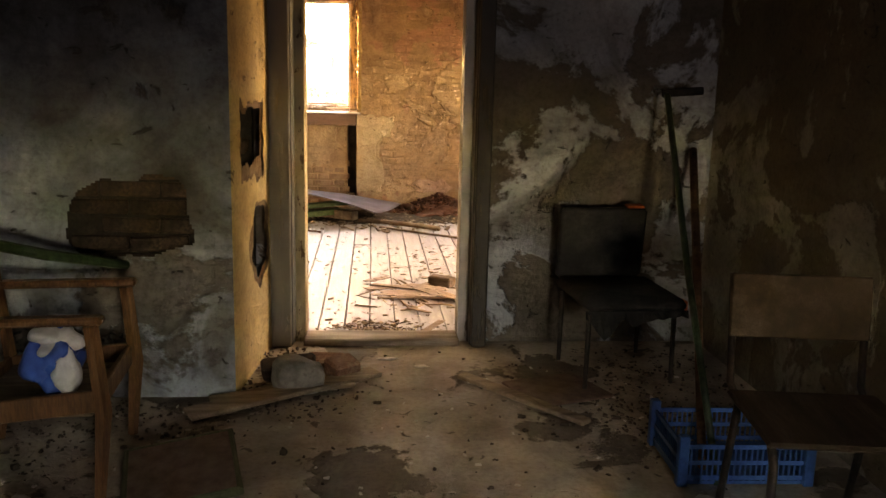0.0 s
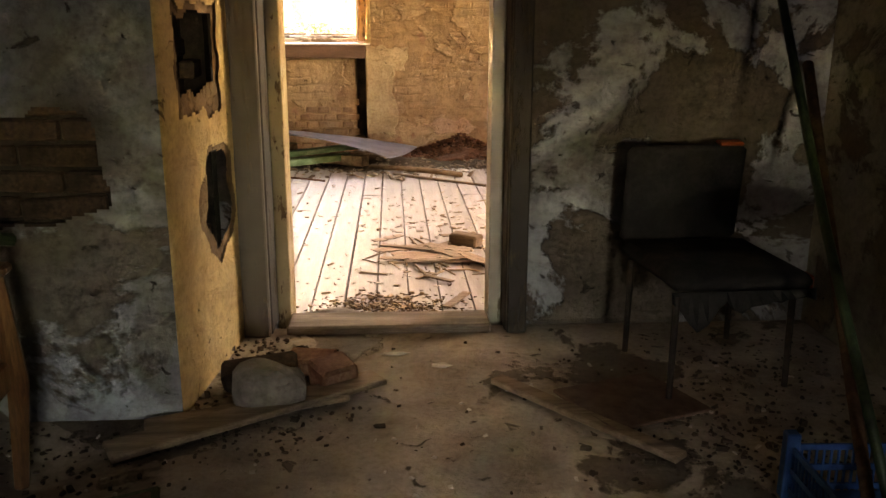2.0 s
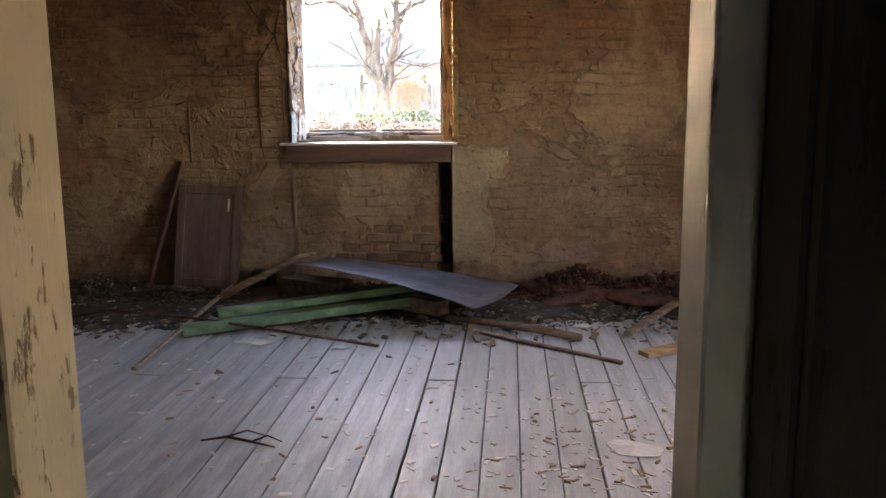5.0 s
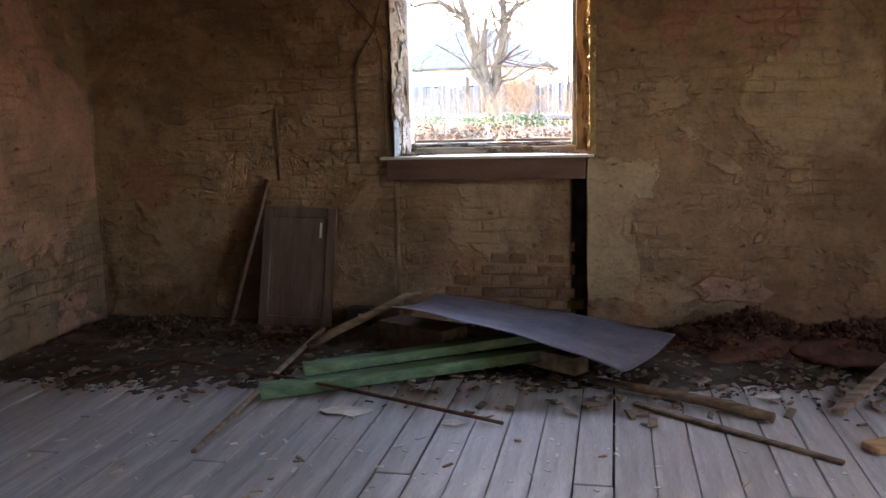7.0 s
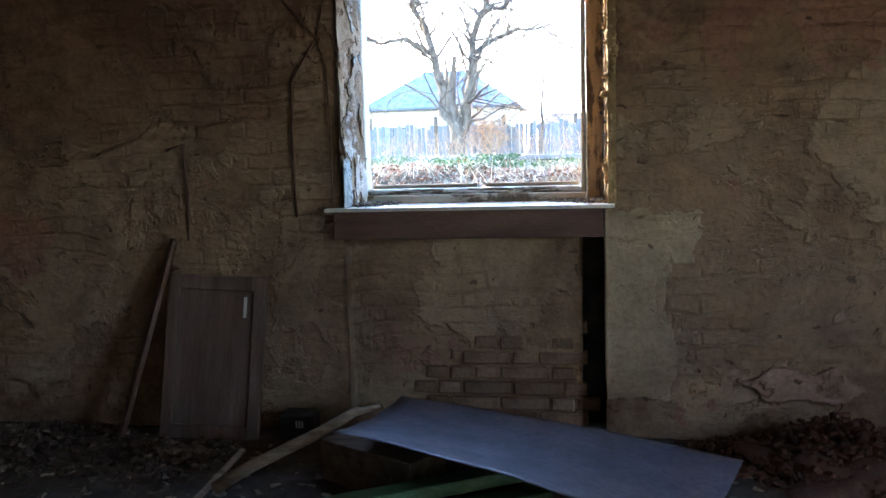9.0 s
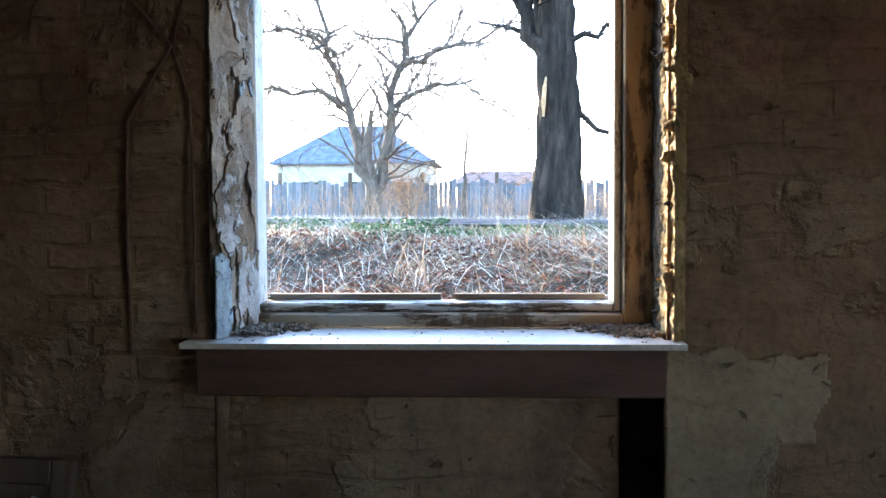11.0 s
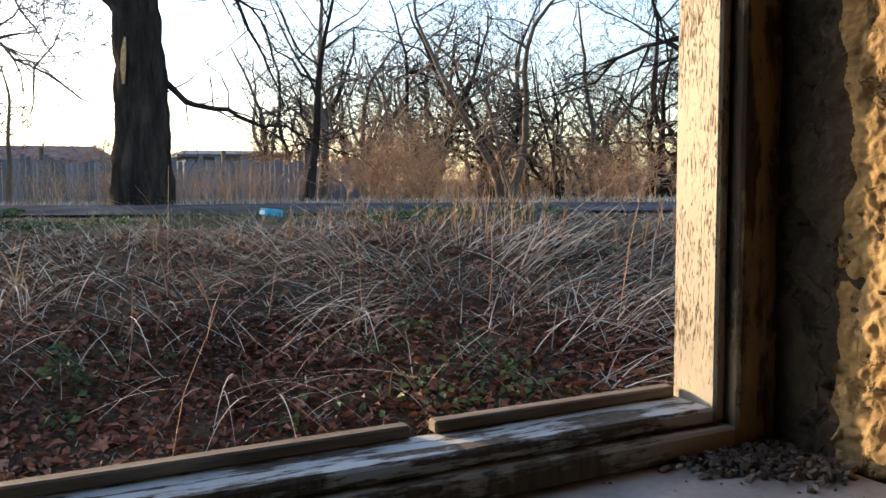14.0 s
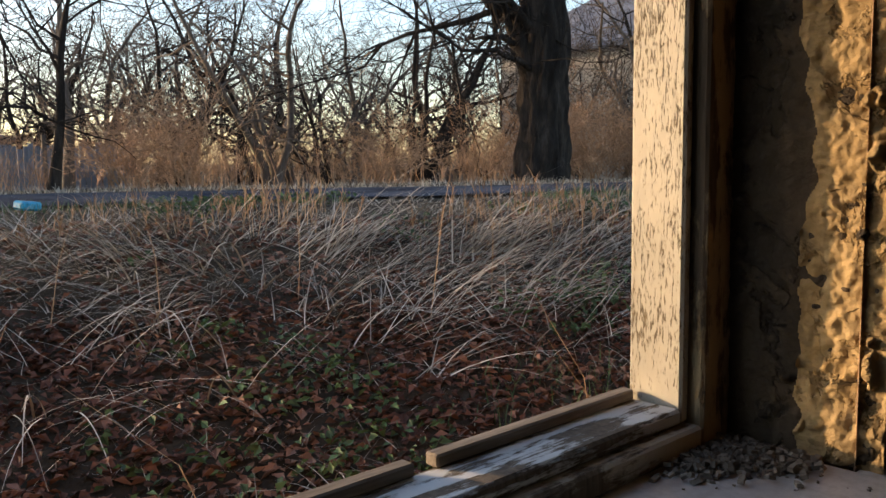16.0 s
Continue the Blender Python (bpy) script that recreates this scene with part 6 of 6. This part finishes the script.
heap.done("undergrowth", M["twig"], "dense red-brown leafless brush behind the lane", "brush")

def shrub(at, height, seed):
    rnd = random.Random(seed)
    ob = thing("shrub", "leafless red-brown shrub behind the lane", "shrub", pose(*at), "lane shrubs")
    for k in range(9):
        bm = bmesh.new()
        a = rnd.uniform(0, 6.28)
        grow(bm, (0.2 * math.cos(a), 0.2 * math.sin(a), -0.05), (0.5 * math.cos(a), 0.5 * math.sin(a), 1.0), height * rnd.uniform(0.6, 1.0), 0.016, 3, rnd, kids=(4, 5), fine=0.006, low=0.15)
        part("stem", bm, M["twig"], ob)
    return ob
shrubs = [shrub(on_ground(6.5, 25.5), 1.9, 71), shrub(on_ground(9.5, 23.5), 1.5, 72)]
for i in range(20):
    a, dist = radians(rnd.uniform(14, 60)) if i > 1 else radians(rnd.uniform(-15, 10)), rnd.uniform(17, 34)
    x, y = -1.3 + dist * math.sin(a), 9.5 + dist * math.cos(a)
    if lane_side(x, y) < 3.4:
        continue
    copy_thing(shrubs[i % 2], pose(*on_ground(x, y), rnd.uniform(-6, 6), rnd.uniform(-6, 6), rnd.uniform(0, 360)))

# ---- fence and houses beyond the lane ----
M["fence"] = simple("weathered_blue_grey_boards", (0.10, 0.107, 0.125), (0.18, 0.19, 0.215), (0.27, 0.285, 0.31), 2, 0.9, 20, (3, 3, 0.4), vary=0.5)
M["roof"] = simple("slate_grey_roof", (0.08, 0.085, 0.105), (0.14, 0.147, 0.175), (0.2, 0.21, 0.24), 2, 0.8, 12)
M["rust_roof"] = simple("red_brown_sheet_roof", (0.12, 0.06, 0.045), (0.22, 0.12, 0.09), (0.3, 0.18, 0.13), 2, 0.8, 12)
M["render_wall"] = simple("pale_rendered_wall", (0.36, 0.32, 0.27), (0.5, 0.45, 0.38), (0.6, 0.55, 0.47), 1.2, 0.95, 10)
M["glass_dark"] = simple("dark_window_pane", (0.02, 0.025, 0.03), (0.04, 0.045, 0.05), (0.07, 0.075, 0.08), 1, 0.15, 3)
fence = thing("fence", "weathered blue-grey board fence behind the lane", "fence", pose(0, 0, 0))
bm = bmesh.new()
box(bm, -0.07, 0.07, -0.012, 0.012, 0.0, 1.3)
board_mesh = mesh_from("board", bm, M["fence"])
for i in range(150):
    x = -13 + i * 0.15
    y = 36 + 0.15 * math.sin(i * 0.15) - 0.12 * x
    o = new("board", board_mesh)
    o.parent = fence
    o.matrix_world = Matrix.Translation((x, y, ground_z(x, y) + 0.02 + rnd.uniform(-0.06, 0.03))) @ Matrix.Rotation(rnd.gauss(0, 0.012), 4, "Y") @ Matrix.Diagonal((1, 1, rnd.uniform(0.9, 1.06), 1))
for i in range(10):
    x = -13 + i * 2.5
    y = 36.1 - 0.12 * x
    bm = bmesh.new()
    box(bm, x - 0.06, x + 0.06, y, y + 0.12, ground_z(x, y) - 0.1, ground_z(x, y) + 1.6, 0.01)
    part("post", bm, M["bark_grey"], fence)


def house(name, label, at, w, d, eaves, ridge, wall, roof, windows, hip=0.35):
    ob = thing(name, label, "house", at)
    bm = bmesh.new()
    box(bm, -w / 2, w / 2, -d / 2, d / 2, -0.3, eaves)
    part("wall", bm, wall, ob)
    bm = bmesh.new()
    o, h = 0.45, w * hip
    low = [(-w / 2 - o, -d / 2 - o, eaves), (w / 2 + o, -d / 2 - o, eaves), (w / 2 + o, d / 2 + o, eaves), (-w / 2 - o, d / 2 + o, eaves)]
    vs = [bm.verts.new(p) for p in low] + [bm.verts.new((-w / 2 + h, 0, ridge)), bm.verts.new((w / 2 - h, 0, ridge))] + [bm.verts.new((p[0], p[1], eaves + 0.15)) for p in low]
    for q in ((3, 2, 1, 0), (0, 1, 7, 6), (1, 2, 8, 7), (2, 3, 9, 8), (3, 0, 6, 9), (6, 7, 5, 4), (7, 8, 5), (8, 9, 4, 5), (9, 6, 4)):
        bm.faces.new([vs[k] for k in q])
    part("roof", bm, roof, ob)
    for x, z0, ww, hh in windows:
        bm = bmesh.new()
        box(bm, x - ww / 2 - 0.08, x + ww / 2 + 0.08, -d / 2 - 0.05, -d / 2 - 0.004, z0 - 0.08, z0 + hh + 0.08, 0.01)
        win = part("window", bm, M["render_wall"], ob)
        bm = bmesh.new()
        box(bm, x - ww / 2, x + ww / 2, -d / 2 - 0.07, -d / 2 - 0.054, z0, z0 + hh)
        part("pane", bm, M["glass_dark"], win)
    return ob
house("house", "single-storey pale house with grey hipped roof", pose(-10.2, 70, 0.6), 10.6, 8, 3.6, 6.6, M["render_wall"], M["roof"], [(-3, 1.1, 1.2, 1.3), (0, 1.1, 1.2, 1.3), (3, 1.1, 1.2, 1.3)])
house("shed", "low brick shed with red-brown roof", pose(0.5, 62, 0.6), 6.5, 5, 1.9, 2.9, M["render_wall"], M["rust_roof"], [(-1.5, 0.7, 0.7, 0.7)], 0.1)
house("shed", "low grey garage with flat sheet roof", pose(9.2, 56, 0.6), 5.0, 4, 2.1, 2.5, M["fence"], M["roof"], [(1.0, 0.8, 0.8, 0.6)], 0.05)
house("house", "pale sunlit house behind the trees", pose(30.2, 32.0, 0.6, 0, 0, -78), 7, 8, 5.2, 8.0, M["render_wall"], M["roof"], [(-2, 1.3, 1.1, 1.5), (2, 1.3, 1.1, 1.5)])
# blue bag by the lane
M["blue_bag"] = simple("blue_plastic", (0.02, 0.22, 0.38), (0.04, 0.34, 0.52), (0.1, 0.45, 0.6), 9, 0.4, 40)
bm = bmesh.new()
box(bm, -0.11, 0.11, -0.07, 0.07, 0.0, 0.085, 0.02, pose(0, 0, 0, 4, 6, 20))
solid("plastic_box", bm, M["blue_bag"], "small bright blue plastic box lying by the lane", "box", at=pose(1.02, 17.97, ground_z(1.02, 17.97) + 0.02))
